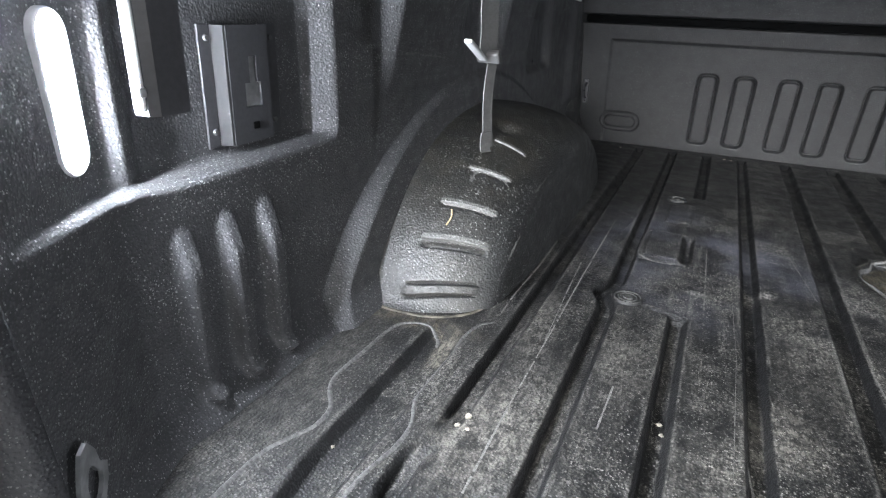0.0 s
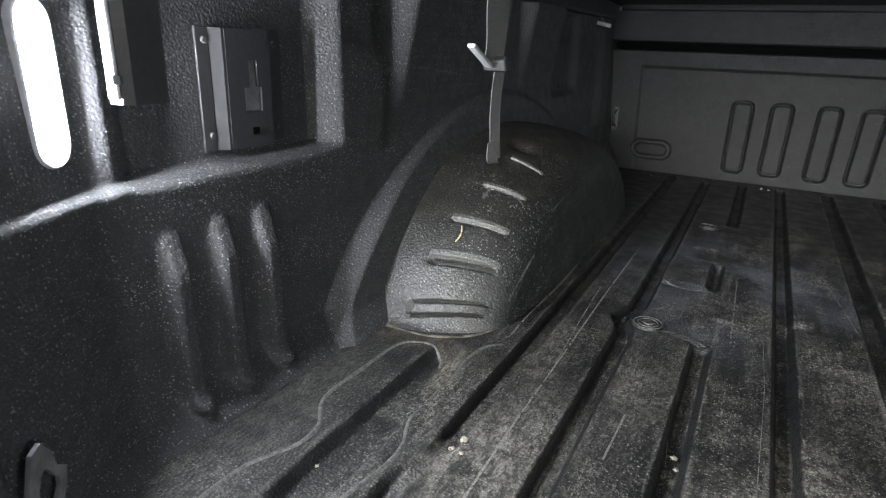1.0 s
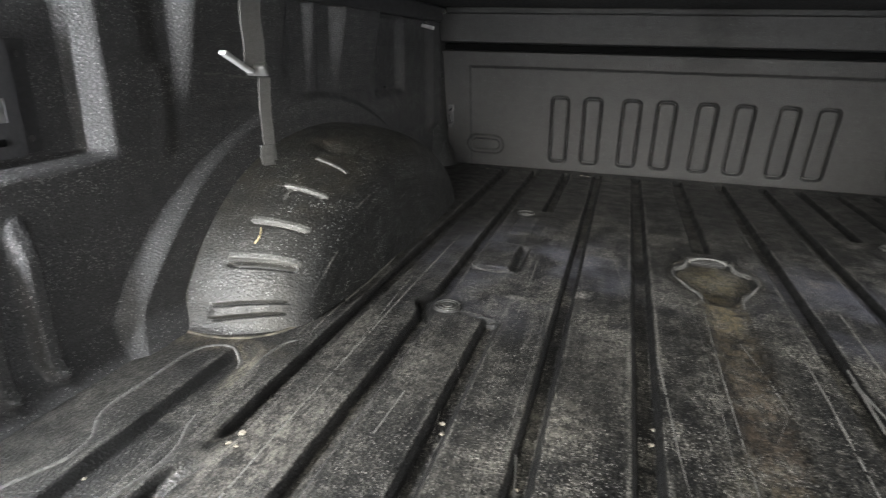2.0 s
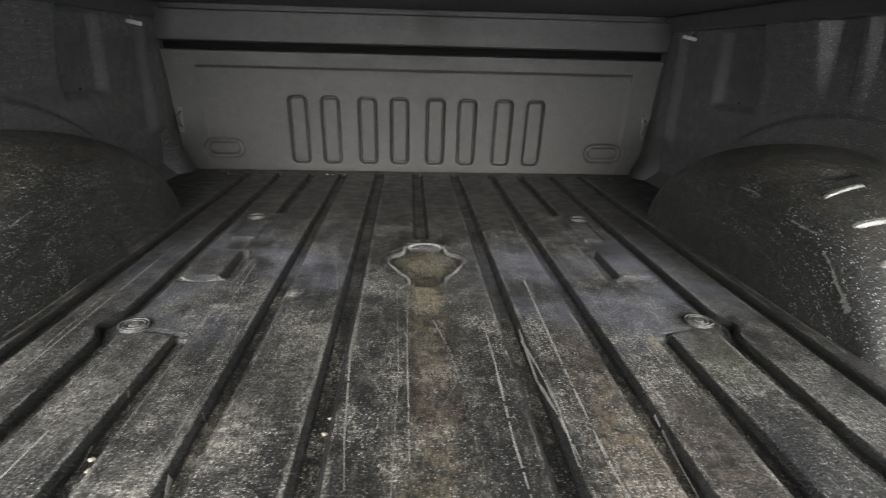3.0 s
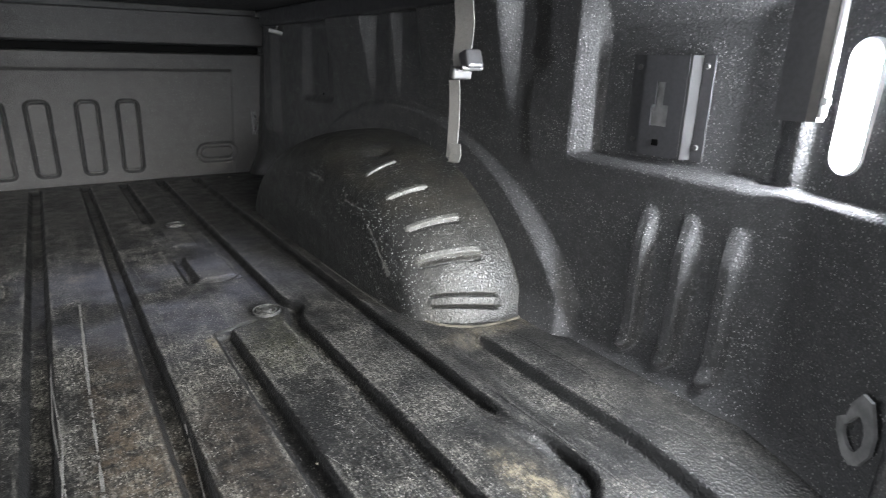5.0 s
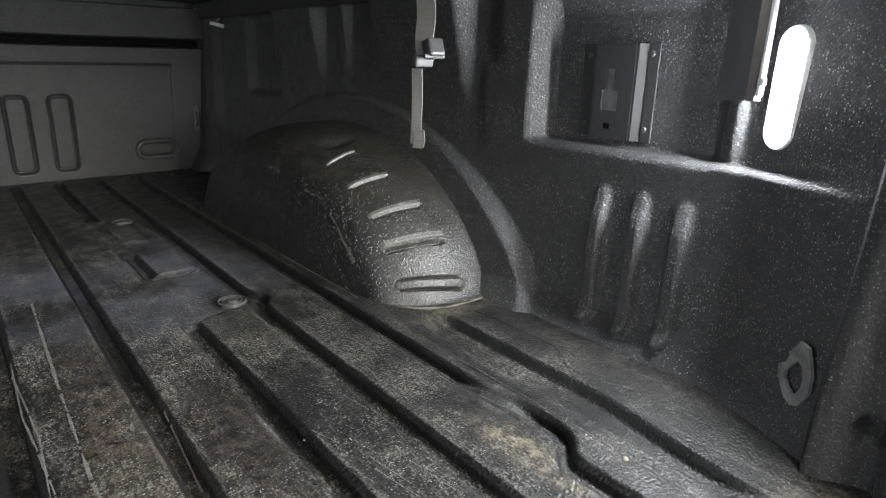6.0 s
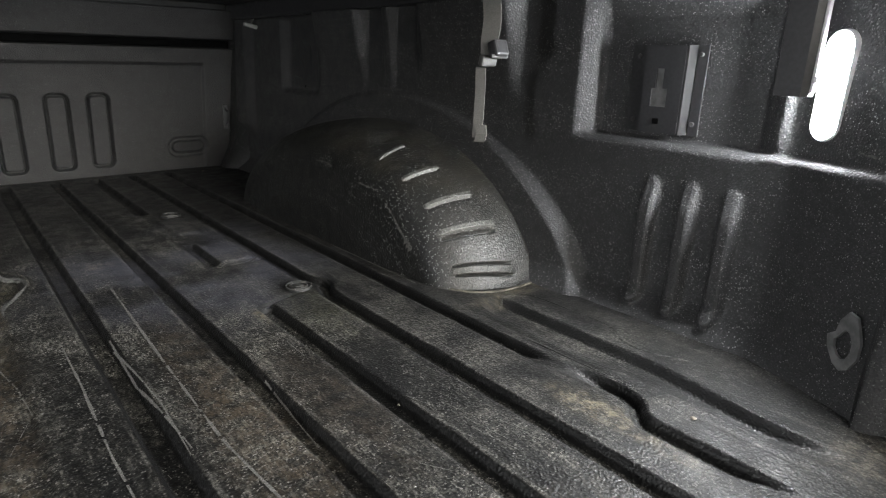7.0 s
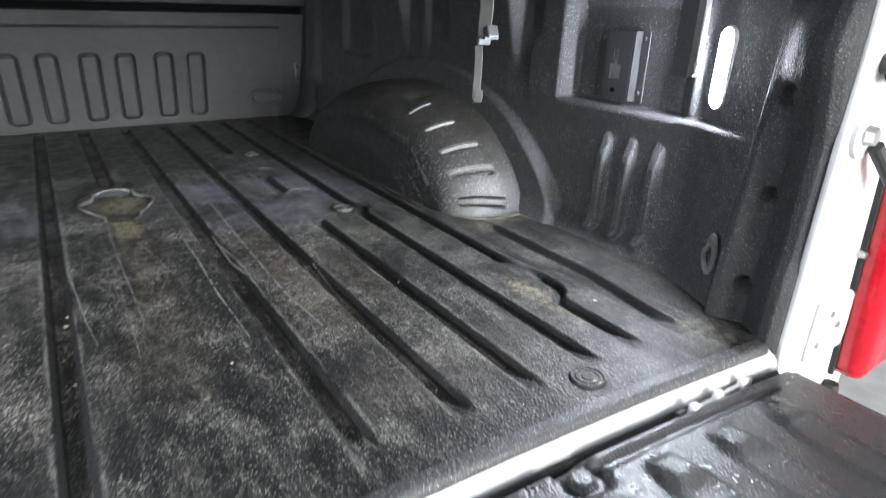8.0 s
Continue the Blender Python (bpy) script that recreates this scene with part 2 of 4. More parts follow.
def plain(name, color, rough, metal=0.0, spread=0.12, grain=60, relief=0.0003):
    m = Mat(name, color, rough, metal)
    n = m.noise(grain, 4)
    m.color(m.mix(m.ramp(n, 0.3, 0.7), tuple(c * (1 - spread) for c in color), tuple(min(1, c * (1 + spread)) for c in color)))
    m.rough(m.ramp(m.noise(grain * 0.4, 3), 0.3, 0.7, rough * 0.85, min(1, rough * 1.2)))
    m.bump(n, relief, 0.5)
    return m


COVER = plain("cover_vinyl", (0.02, 0.02, 0.021), 0.7, grain=300)
WEB = plain("grey_webbing", (0.15, 0.148, 0.138), 0.85, grain=600, relief=0.0006)
# darker copy of the webbing: the left strap's shade is put into its colour
WEB_SHADED = plain("shaded_grey_webbing", (0.07, 0.07, 0.068), 0.85, grain=600, relief=0.0006)
STEEL = plain("bare_steel", (0.55, 0.55, 0.55), 0.35, 0.9)
ALU = plain("pale_aluminium", (0.62, 0.62, 0.62), 0.4, 0.7)
BLACKMETAL = plain("black_coated_steel", (0.045, 0.045, 0.047), 0.38, 0.2, grain=200)
GREYPLATE = plain("grey_plate", (0.036, 0.036, 0.036), 0.75)
GREYPLATE.b.inputs["Specular IOR Level"].default_value = 0.1
ANCHOR = plain("worn_grey_plate", (0.19, 0.19, 0.187), 0.6, 0.2, spread=0.3)
RUBRING = plain("rubbed_bolt", (0.06, 0.06, 0.057), 0.75, 0.0, spread=0.5, grain=200)
RUBRING.b.inputs["Specular IOR Level"].default_value = 0.2
DULL = plain("dull_steel", (0.09, 0.09, 0.088), 0.5, 0.4)
RUBBER = plain("black_rubber", (0.018, 0.018, 0.018), 0.6, grain=150)
WHITE = plain("white_paint", (0.70, 0.70, 0.69), 0.25, spread=0.02, relief=0.0)
RED = plain("red_lens", (0.5, 0.008, 0.02), 0.12, spread=0.15, relief=0.0)
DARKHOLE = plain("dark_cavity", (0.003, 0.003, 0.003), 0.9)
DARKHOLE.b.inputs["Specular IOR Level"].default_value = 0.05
SCRATCH = plain("scratched_liner", (0.17, 0.166, 0.156), 0.7, spread=0.4, grain=500)
SCUFF = plain("pale_scuff", (0.115, 0.115, 0.108), 0.6, spread=0.5, grain=400)
CREASE = plain("rubbed_ridge", (0.085, 0.084, 0.080), 0.55, spread=0.5, grain=250)
TANDUST = plain("tan_dust", (0.085, 0.077, 0.060), 0.8, spread=0.75, grain=45)
STRAW = plain("dry_straw", (0.55, 0.46, 0.25), 0.8)
PAPER = plain("pale_crumb", (0.28, 0.255, 0.21), 0.8)
CONCRETE = plain("pale_concrete", (0.42, 0.41, 0.39), 0.85, grain=8, relief=0.002)
LENS = bpy.data.materials.new("lamp_lens")
LENS.use_nodes = True
LENS.node_tree.nodes["Principled BSDF"].inputs["Emission Color"].default_value = (0.93, 0.95, 1.0, 1)
LENS.node_tree.nodes["Principled BSDF"].inputs["Emission Strength"].default_value = LAMP
ZINC = plain("dull_zinc", (0.40, 0.40, 0.395), 0.55, 0.0, spread=0.2)
RIM = plain("clear_lamp_rim", (0.7, 0.7, 0.71), 0.2)


# ---- builders ----
def mesh_ob(name, verts, faces, mat, parent=None, label="", smooth=None):
    me = bpy.data.meshes.new(name)
    me.from_pydata([tuple(map(float, v)) for v in verts], [], faces)
    flags = np.zeros(len(me.polygons), dtype=bool)
    flags[:len(faces) if smooth is None else smooth] = True
    me.polygons.foreach_set("use_smooth", flags)
    me.materials.append(mat.m if isinstance(mat, Mat) else mat)
    me.update()
    ob = new(name, me)
    if parent:
        ob.parent = parent
    return tagged(ob, label)


def part(name, bm, mat, parent=None, label="", smooth=False):
    bmesh.ops.recalc_face_normals(bm, faces=bm.faces)
    me = bpy.data.meshes.new(name)
    bm.to_mesh(me)
    bm.free()
    me.polygons.foreach_set("use_smooth", [smooth] * len(me.polygons))
    me.materials.append(mat.m if isinstance(mat, Mat) else mat)
    ob = new(name, me)
    if parent:
        ob.parent = parent
    return tagged(ob, label)


def thing(name, at, label, category, group="", kind=""):
    ob = new(name)
    ob.empty_display_size = 0.05
    ob.location = at
    return tagged(ob, label, category, group, kind)


def box(bm, c, s, bevel=0.0, turn=None):
    """A box with rounded edges at c, of size s."""
    g = bmesh.ops.create_cube(bm, size=1.0)
    vs = g["verts"]
    bmesh.ops.scale(bm, vec=s, verts=vs)
    es = list({e for v in vs for e in v.link_edges})
    if bevel:
        r = bmesh.ops.bevel(bm, geom=es, offset=bevel, segments=2, affect="EDGES", profile=0.5)
        vs = list(set(r["verts"]) | {v for v in vs if v.is_valid})
    if turn is not None:
        bmesh.ops.rotate(bm, cent=(0, 0, 0), matrix=turn, verts=vs)
    bmesh.ops.translate(bm, vec=c, verts=vs)
    return bm


def rod(bm, a, b, r, r2=None, seg=16):
    a, b = Vector(a), Vector(b)
    d = b - a
    m = Matrix.Translation((a + b) / 2) @ d.to_track_quat("Z", "Y").to_matrix().to_4x4()
    bmesh.ops.create_cone(bm, cap_ends=True, segments=seg, radius1=r, radius2=r if r2 is None else r2, depth=d.length, matrix=m)
    return bm


def tube(bm, pts, r, seg=8):
    """A bent round bar through pts."""
    pts = [Vector(p) for p in pts]
    rings = []
    for i, p in enumerate(pts):
        d = (pts[min(i + 1, len(pts) - 1)] - pts[max(i - 1, 0)]).normalized()
        q = d.to_track_quat("Z", "Y")
        rings.append([bm.verts.new(p + q @ Vector((r * math.cos(a), r * math.sin(a), 0))) for a in [2 * math.pi * k / seg for k in range(seg)]])
    for a, b in zip(rings, rings[1:]):
        for k in range(seg):
            bm.faces.new((a[k], a[(k + 1) % seg], b[(k + 1) % seg], b[k]))
    bm.faces.new(rings[0][::-1]), bm.faces.new(rings[-1])
    return bm


def outline(bm, pts, lift):
    """A plate: a closed outline (list of Vectors) thickened by the vector lift."""
    lo = [bm.verts.new(p) for p in pts]
    hi = [bm.verts.new(Vector(p) + Vector(lift)) for p in pts]
    n = len(pts)
    bm.faces.new(lo), bm.faces.new(hi)
    for k in range(n):
        bm.faces.new((lo[k], lo[(k + 1) % n], hi[(k + 1) % n], hi[k]))
    return bm


def S(v):
    """A smooth step from 0 to 1 over v = 0 to 1."""
    v = np.clip(v, 0, 1)
    return v * v * (3 - 2 * v)


def band(v, a, b, w):
    """1 between a and b, with slopes of width w outside."""
    return S((v - a) / w + 1) * S((b - v) / w + 1)


def flat_band(v, a, b, wa, wb):
    """As band, with plane bevels of width wa before a and wb after b."""
    return np.clip((v - a) / wa + 1, 0, 1) * np.clip((b - v) / wb + 1, 0, 1)


def sheet(name, pts, back, mat, flip, label=""):
    """A closed slab: a grid of points (n, m, 3) in front, its rim carried to back(points)."""
    n, m = pts.shape[:2]
    idx = np.arange(n * m).reshape(n, m)
    q = np.stack([idx[:-1, :-1], idx[1:, :-1], idx[1:, 1:], idx[:-1, 1:]], -1).reshape(-1, 4)
    if flip:
        q = q[:, ::-1]
    rim = list(idx[:, 0]) + list(idx[-1, 1:]) + list(idx[-2::-1, -1]) + list(idx[0, -2:0:-1])
    flat = pts.reshape(-1, 3)
    extra = back(flat[rim])
    k0, r = n * m, len(rim)
    faces = [tuple(map(int, f)) for f in q]
    front = len(faces)
    for i in range(r):
        j = (i + 1) % r
        f = (int(rim[i]), k0 + i, k0 + j, int(rim[j]))
        faces.append(f if not flip else f[::-1])
    cap = tuple(range(k0, k0 + r))
    faces.append(cap[::-1] if not flip else cap)
    return mesh_ob(name, np.concatenate([flat, extra]), faces, mat, None, label, front)


# ---- the bed's forms ----
LENGTH = 2.03


def trench(d, half, slope=0.009):
    """1 inside a groove of half width half about d = 0, with rounded shoulders."""
    return S((half + slope - np.abs(d)) / slope)


def floor_z(x, y):
    """Height of the ribbed bed floor; the rib tops lie at zero."""
    a = np.abs(x)
    g = trench(a - 0.1265, 0.0085)
    g = np.maximum(g, trench(a - 0.249, 0.0065))
    ends = S((0.790 - y) / 0.010) + S((y - 1.46) / 0.014)
    g = np.maximum(g, trench(a - 0.351, 0.0065) * ends)
    turn = y - 0.786 - 0.012 * S((a - 0.345) / 0.05)
    g = np.maximum(g, 0.45 * trench(turn, 0.002, 0.005) * S((a - 0.338) / 0.010) * S((0.412 - a) / 0.024))
    bulge = 0.017 * np.exp(-((y - 0.822) / 0.030) ** 2)
    g = np.maximum(g, trench(a - 0.4545 - bulge, 0.0065))
    shift = 0.013 * np.exp(-((y - 0.32) / 0.045) ** 4) - 0.021 * S((0.275 - y) / 0.03)
    g = np.maximum(g, trench(a - 0.560 - shift, 0.0065) * (1 - 0.9 * band(y, 0.380, 0.388, 0.060)))
    outer = 0.672 - 0.022 * S((0.33 - y) / 0.20)
    tip = 0.580 - 32 * (a - 0.648) ** 2
    f = S((a - 0.612) / 0.011) * (1 - S((a - outer) / 0.012 + 1)) * (1 - S((y - tip + 0.015) / 0.045))
    g = np.maximum(g, f)
    g = np.maximum(g, trench(a, 0.010) * S((y - 1.24) / 0.05))
    g = g * S((y - 0.07) / 0.09) * S((1.995 - y) / 0.02)
    z = -0.0135 * g
    z = z - 0.0016 * np.exp(-((a - 0.594) / 0.003) ** 2) * S((y - 0.07) / 0.09) * S((0.56 - y) / 0.05)
    z = z + 0.0035 * band(a, 0.372, 0.428, 0.008) * band(y, 1.02, 1.155, 0.016)
    z = z - 0.0075 * trench(a - 0.3555, 0.002, 0.011) * band(y, 1.03, 1.14, 0.03)
    z = z - 0.004 * trench(a - 0.395, 0.040, 0.006) * np.exp(-((y - 1.000) / 0.007) ** 2)
    z = z + 0.003 * band(a, 0.362, 0.408, 0.006) * band(y, 1.25, 1.38, 0.014)
    c = np.abs(x - 0.006)
    groove = trench(c, 0.024, 0.010) * band(y, 0.30, 1.04, 0.12)
    half = 0.026 + 0.045 * S((y - 0.995) / 0.10) - 0.032 * S((y - 1.130) / 0.07)
    gap = np.maximum(c - half, np.maximum(0.97 - y, y - 1.200))
    bowl = S(-gap / 0.010)
    z = z - 0.0035 * groove - 0.011 * bowl * S((y - 0.97) / 0.05)
    z = z + 0.0045 * np.exp(-((gap - 0.005) / 0.0045) ** 2) * S((y - 0.98) / 0.03)
    return z - 0.02 * S((0.012 - y) / 0.012)


def bow(x):
    """The rear edge of the bed curves slightly forward in the middle."""
    return 0.033 * (1 - np.clip(np.abs(x) / 0.69, 0, 1) ** 2)


SUP = 2.0
AX0, AXI, AR, AP = 0.785, 0.604, 0.10, 2.3
AY, AA, AH, AZ = 1.09, 0.478, 0.270, -0.032


def wall_x(y, z):
    """Distance of the side wall's inner skin from the middle of the bed."""
    x = 0.808 + 0.022 * np.clip(z, 0, 1)
    soft = 0.008
    x = x + 0.018 * flat_band(y, 0.250, 0.553, 0.140, 0.030) * S((z - 0.263 + soft) / soft)
    x = x + 0.016 * flat_band(y, 0.300, 0.553, 0.026, 0.030) * flat_band(z, 0.262, 0.435, 0.009, 0.03)
    x = x - 0.005 * band(y, 0.270, 0.286, 0.018) * S((z - 0.250) / 0.02)
    x = x + 0.018 * band(y, 1.47, 1.61, 0.050) * band(z, 0.285, 0.46, 0.022)
    for yr, zt in ((0.304, 0.196), (0.364, 0.198), (0.424, 0.198)):
        d = np.hypot(y - yr - 0.004, np.maximum(np.maximum(z - zt, 0.030 - z), 0))
        x = x - 0.017 * S((0.0160 - d) / 0.0080) * (0.25 + 0.75 * S((zt + 0.014 - z) / 0.05))
    q = ((np.abs(y - AY) / 0.584) ** 1.8 + (np.maximum(z - AZ, 0) / 0.335) ** 1.8) ** (1 / 1.8)
    x = x - (0.029 - 0.019 * S((z - 0.10) / 0.17)) * np.clip((1 - q) / 0.034, 0, 1) * (0.45 + 0.55 * S((z + 0.01) / 0.05))
    lean = np.clip((z - 0.30) / 0.17, 0, 1)
    x = x - 0.036 * lean * S((y - 0.70) / 0.03) * S((1.02 - y) / 0.06)
    x = x - 0.020 * lean * S((y - 1.075) / 0.02) * S((1.13 - y) / 0.02)
    x = x - 0.032 * lean * S((y - 1.185) / 0.035) * S((1.44 - y) / 0.04)
    x = x - 0.016 * S((y - 1.83) / 0.06) * S((z - 0.12) / 0.04)
    x = x - (0.38 + 0.22 * np.clip((0.40 - z) / 0.36, 0, 1)) * (np.sqrt((0.245 - y) ** 2 + 0.0001) + 0.245 - y) / 2
    x = x - (0.006 + 0.030 * S((y - 0.10) / 0.2)) * np.clip(1 - z / 0.042, 0, 1) ** 1.35
    return x - 0.012 * S((y - 1.93) / 0.10)


def axis(lo, hi, step):
    return np.linspace(lo, hi, int(round((hi - lo) / step)) + 1)


# floor
xs, ys = axis(-0.812, 0.812, 0.0025), np.concatenate([axis(0.0, 0.755, 0.005), axis(0.758, 0.84, 0.002), axis(0.845, 0.97, 0.005), axis(0.9725, 1.21, 0.0025), axis(1.215, LENGTH, 0.005)])
gx, gy = np.meshgrid(xs, ys, indexing="ij")
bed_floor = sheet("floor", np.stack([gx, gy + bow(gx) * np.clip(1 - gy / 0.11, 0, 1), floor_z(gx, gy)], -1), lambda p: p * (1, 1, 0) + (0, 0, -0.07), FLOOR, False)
tagged(bed_floor, "ribbed truck bed floor in worn black liner, dusty and scratched", "bed floor", kind="structure")



def curve(pts, step=0.004):
    """A smooth way through pts, in short steps."""
    p = [Vector(q) for q in pts]
    p = [2 * p[0] - p[1]] + p + [2 * p[-1] - p[-2]]
    out = []
    for a, b, c, d in zip(p, p[1:], p[2:], p[3:]):
        n = max(2, int((c - b).length / step))
        for k in range(n):
            t = k / n
            out.append(0.5 * (2 * b + (c - a) * t + (2 * a - 5 * b + 4 * c - d) * t * t + (3 * b - a - 3 * c + d) * t ** 3))
    return out + [p[-2]]


def bead(name, pts, width, tall, mat, label):
    """A low rounded ridge on the floor liner along pts (x, y)."""
    way = curve([(x, y, 0) for x, y in pts])
    rows = []
    for i, p in enumerate(way):
        d = (way[min(i + 1, len(way) - 1)] - way[max(i - 1, 0)]).normalized()
        e = min(1.0, i / 6, (len(way) - 1 - i) / 6)
        row = []
        for k in range(7):
            q = (k / 3 - 1)
            x, y = p.x - d.y * q * width / 2, p.y + d.x * q * width / 2
            row.append((x, y, float(floor_z(np.array(x), np.array(y))) - 0.0004 + (0.0004 + tall * e) * (1 - q * q)))
        rows.append(row)
    ob = sheet(name, np.array(rows), lambda p: p - (0, 0, 0.003), mat, True, label)
    ob.parent = bed_floor
    return ob


for s in (1, -1):
    loop = [(0.646, 0.556), (0.652, 0.574), (0.672, 0.586), (0.698, 0.581), (0.715, 0.556), (0.718, 0.48), (0.719, 0.425), (0.709, 0.396), (0.690, 0.370), (0.687, 0.337), (0.699, 0.308), (0.709, 0.282), (0.711, 0.245), (0.709, 0.190)]
    bead("crease", [(s * x, y) for x, y in loop], 0.0065, 0.0016 if s < 0 else 0.0007, CREASE if s < 0 else FLOOR, "rubbed ridge round the outer groove")
    loop = [(0.592, 0.640), (0.612, 0.610), (0.617, 0.525), (0.615, 0.445), (0.607, 0.414), (0.596, 0.387), (0.595, 0.347), (0.603, 0.300), (0.605, 0.262)] if s < 0 else [(0.588, 0.46), (0.590, 0.40), (0.592, 0.34), (0.592, 0.22)]
    bead("crease", [(s * x, y) for x, y in loop], 0.006, 0.0013, CREASE if s < 0 else FLOOR, "rubbed ridge beside the groove")
    loop = [(0.799, 0.636), (0.788, 0.614), (0.755, 0.603), (0.715, 0.603), (0.685, 0.608), (0.655, 0.624), (0.632, 0.650), (0.612, 0.70)]
    bead("dust_seam", [(s * x, y) for x, y in loop], 0.008, 0.0020, TANDUST, "tan dust caught at the foot of the wheel arch")

rim = [(-0.026, 0.975), (-0.030, 1.005), (-0.048, 1.040), (-0.066, 1.085), (-0.062, 1.135), (-0.040, 1.170), (-0.030, 1.196), (0.006, 1.204), (0.042, 1.196), (0.052, 1.170), (0.074, 1.135), (0.078, 1.085), (0.060, 1.040), (0.042, 1.005), (0.038, 0.975)]
for s in (1, -1):
    edge = [(0.362, 1.008), (0.395, 1.002), (0.428, 1.008), (0.440, 1.030), (0.442, 1.085), (0.440, 1.140), (0.428, 1.164), (0.395, 1.170), (0.366, 1.166)]
    bead("block_edge", [(s * x, y) for x, y in edge], 0.0055, 0.0009, CREASE if s < 0 else FLOOR, "rubbed edge round the raised floor block")
bead("drain_rim", rim, 0.005, 0.0013, CREASE, "rubbed pale rim round the drain hollow")

# side walls
ys, zs = axis(0.098, LENGTH, 0.0035), axis(-0.03, 0.475, 0.004)
gy, gz = np.meshgrid(ys, zs, indexing="ij")
side_walls = {}
for s, name in ((1, "wall_right"), (-1, "wall_left")):
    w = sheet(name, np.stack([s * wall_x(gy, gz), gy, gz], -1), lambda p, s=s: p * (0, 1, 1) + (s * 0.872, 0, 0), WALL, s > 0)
    side_walls[s] = w
    tagged(w, "pressed side wall of the bed in pebbled black liner", "bed wall", kind="structure")


# bulkhead
def bulk_y(x, z):
    """The front panel leans back towards the floor; slots and ovals are pressed in."""
    y = 2.036 - 0.205 * z
    for c in (0.060, 0.166, 0.288, 0.394):
        d = np.maximum(np.abs(np.abs(x) - c) - 0.012, 0)
        e = np.maximum(np.abs(z - 0.138) - 0.094, 0)
        q = np.sqrt(d ** 2 + e ** 2)
        y = y + 0.006 * S((0.0125 - q) / 0.006 + 1) + 0.020 * np.exp(-((q - 0.0150) / 0.0032) ** 2)
    d = np.maximum(np.abs(np.abs(x) - 0.648) - 0.032, 0)
    q = np.sqrt(d ** 2 + (z - 0.074) ** 2)
    y = y + 0.010 * S((0.030 - q) / 0.005 + 1) * S((q - 0.021) / 0.005 + 1)
    y = y + 0.007 * S((0.705 - np.abs(x)) / 0.01) * S((0.343 - z) / 0.01)
    return y + 0.045 * band(z, 0.388, 0.411, 0.003)


xs, zs = axis(-0.80, 0.80, 0.002), axis(-0.03, 0.50, 0.0025)
gx, gz = np.meshgrid(xs, zs, indexing="ij")
wf = sheet("wall_front", np.stack([gx, bulk_y(gx, gz), gz], -1), lambda p: p * (1, 0, 1) + (0, 2.12, 0), BULK, True)
tagged(wf, "dark grey front bulkhead with eight pressed upright slots", "bulkhead", kind="structure")

# near-black strip added as the shade inside the undercut bulkhead seam
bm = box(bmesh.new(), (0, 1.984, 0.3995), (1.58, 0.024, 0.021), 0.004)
tagged(part("seam_shade", bm, DARKHOLE), "near-black strip standing for the shade in the bulkhead seam", "gasket", kind="structure")

# corner fairings between bulkhead and side walls
for s, name in ((1, "corner_right"), (-1, "corner_left")):
    zs, us = axis(-0.03, 0.50, 0.01), axis(0, 1, 0.04)
    gu, gz = np.meshgrid(us, zs, indexing="ij")
    foot = 0.008 * S((0.25 - gz) / 0.2) + 0.040 * S((0.095 - gz) / 0.11)
    x = 0.835 - (0.046 + foot) * S(gu * 1.2)
    y = 1.86 + 0.15 * gu
    c = sheet(name, np.stack([s * x, y, gz], -1), lambda p, s=s: p * (0, 0, 1) + (s * 0.868, 2.10, 0), ARCH, s > 0)
    tagged(c, "black rounded corner post beside the bulkhead", "corner post", kind="structure")


# wheel arches
def inset(x):
    """How far the arch's skin lies inside its outline, from the wall edge round to the inner face."""
    t = np.clip((AX0 - x) / (AX0 - AXI), 0, 1)
    return AR * (1 - (1 - t ** AP) ** (1 / AP))


def arch_profile(k=760):
    th = np.linspace(0, math.pi, k + 1)
    c, sn = np.cos(th), np.sin(th)
    y = AY - AA * np.sign(c) * np.abs(c) ** (2 / SUP)
    z = AZ + AH * np.abs(sn) ** (2 / SUP)
    fine = np.concatenate([[0], np.cumsum(np.hypot(np.diff(y), np.diff(z)))])
    u = np.linspace(0, fine[-1], k + 1)
    y, z = np.interp(u, fine, y), np.interp(u, fine, z)
    ty, tz = np.gradient(y), np.gradient(z)
    n = np.hypot(ty, tz)
    return u, y, z, -tz / n, ty / n


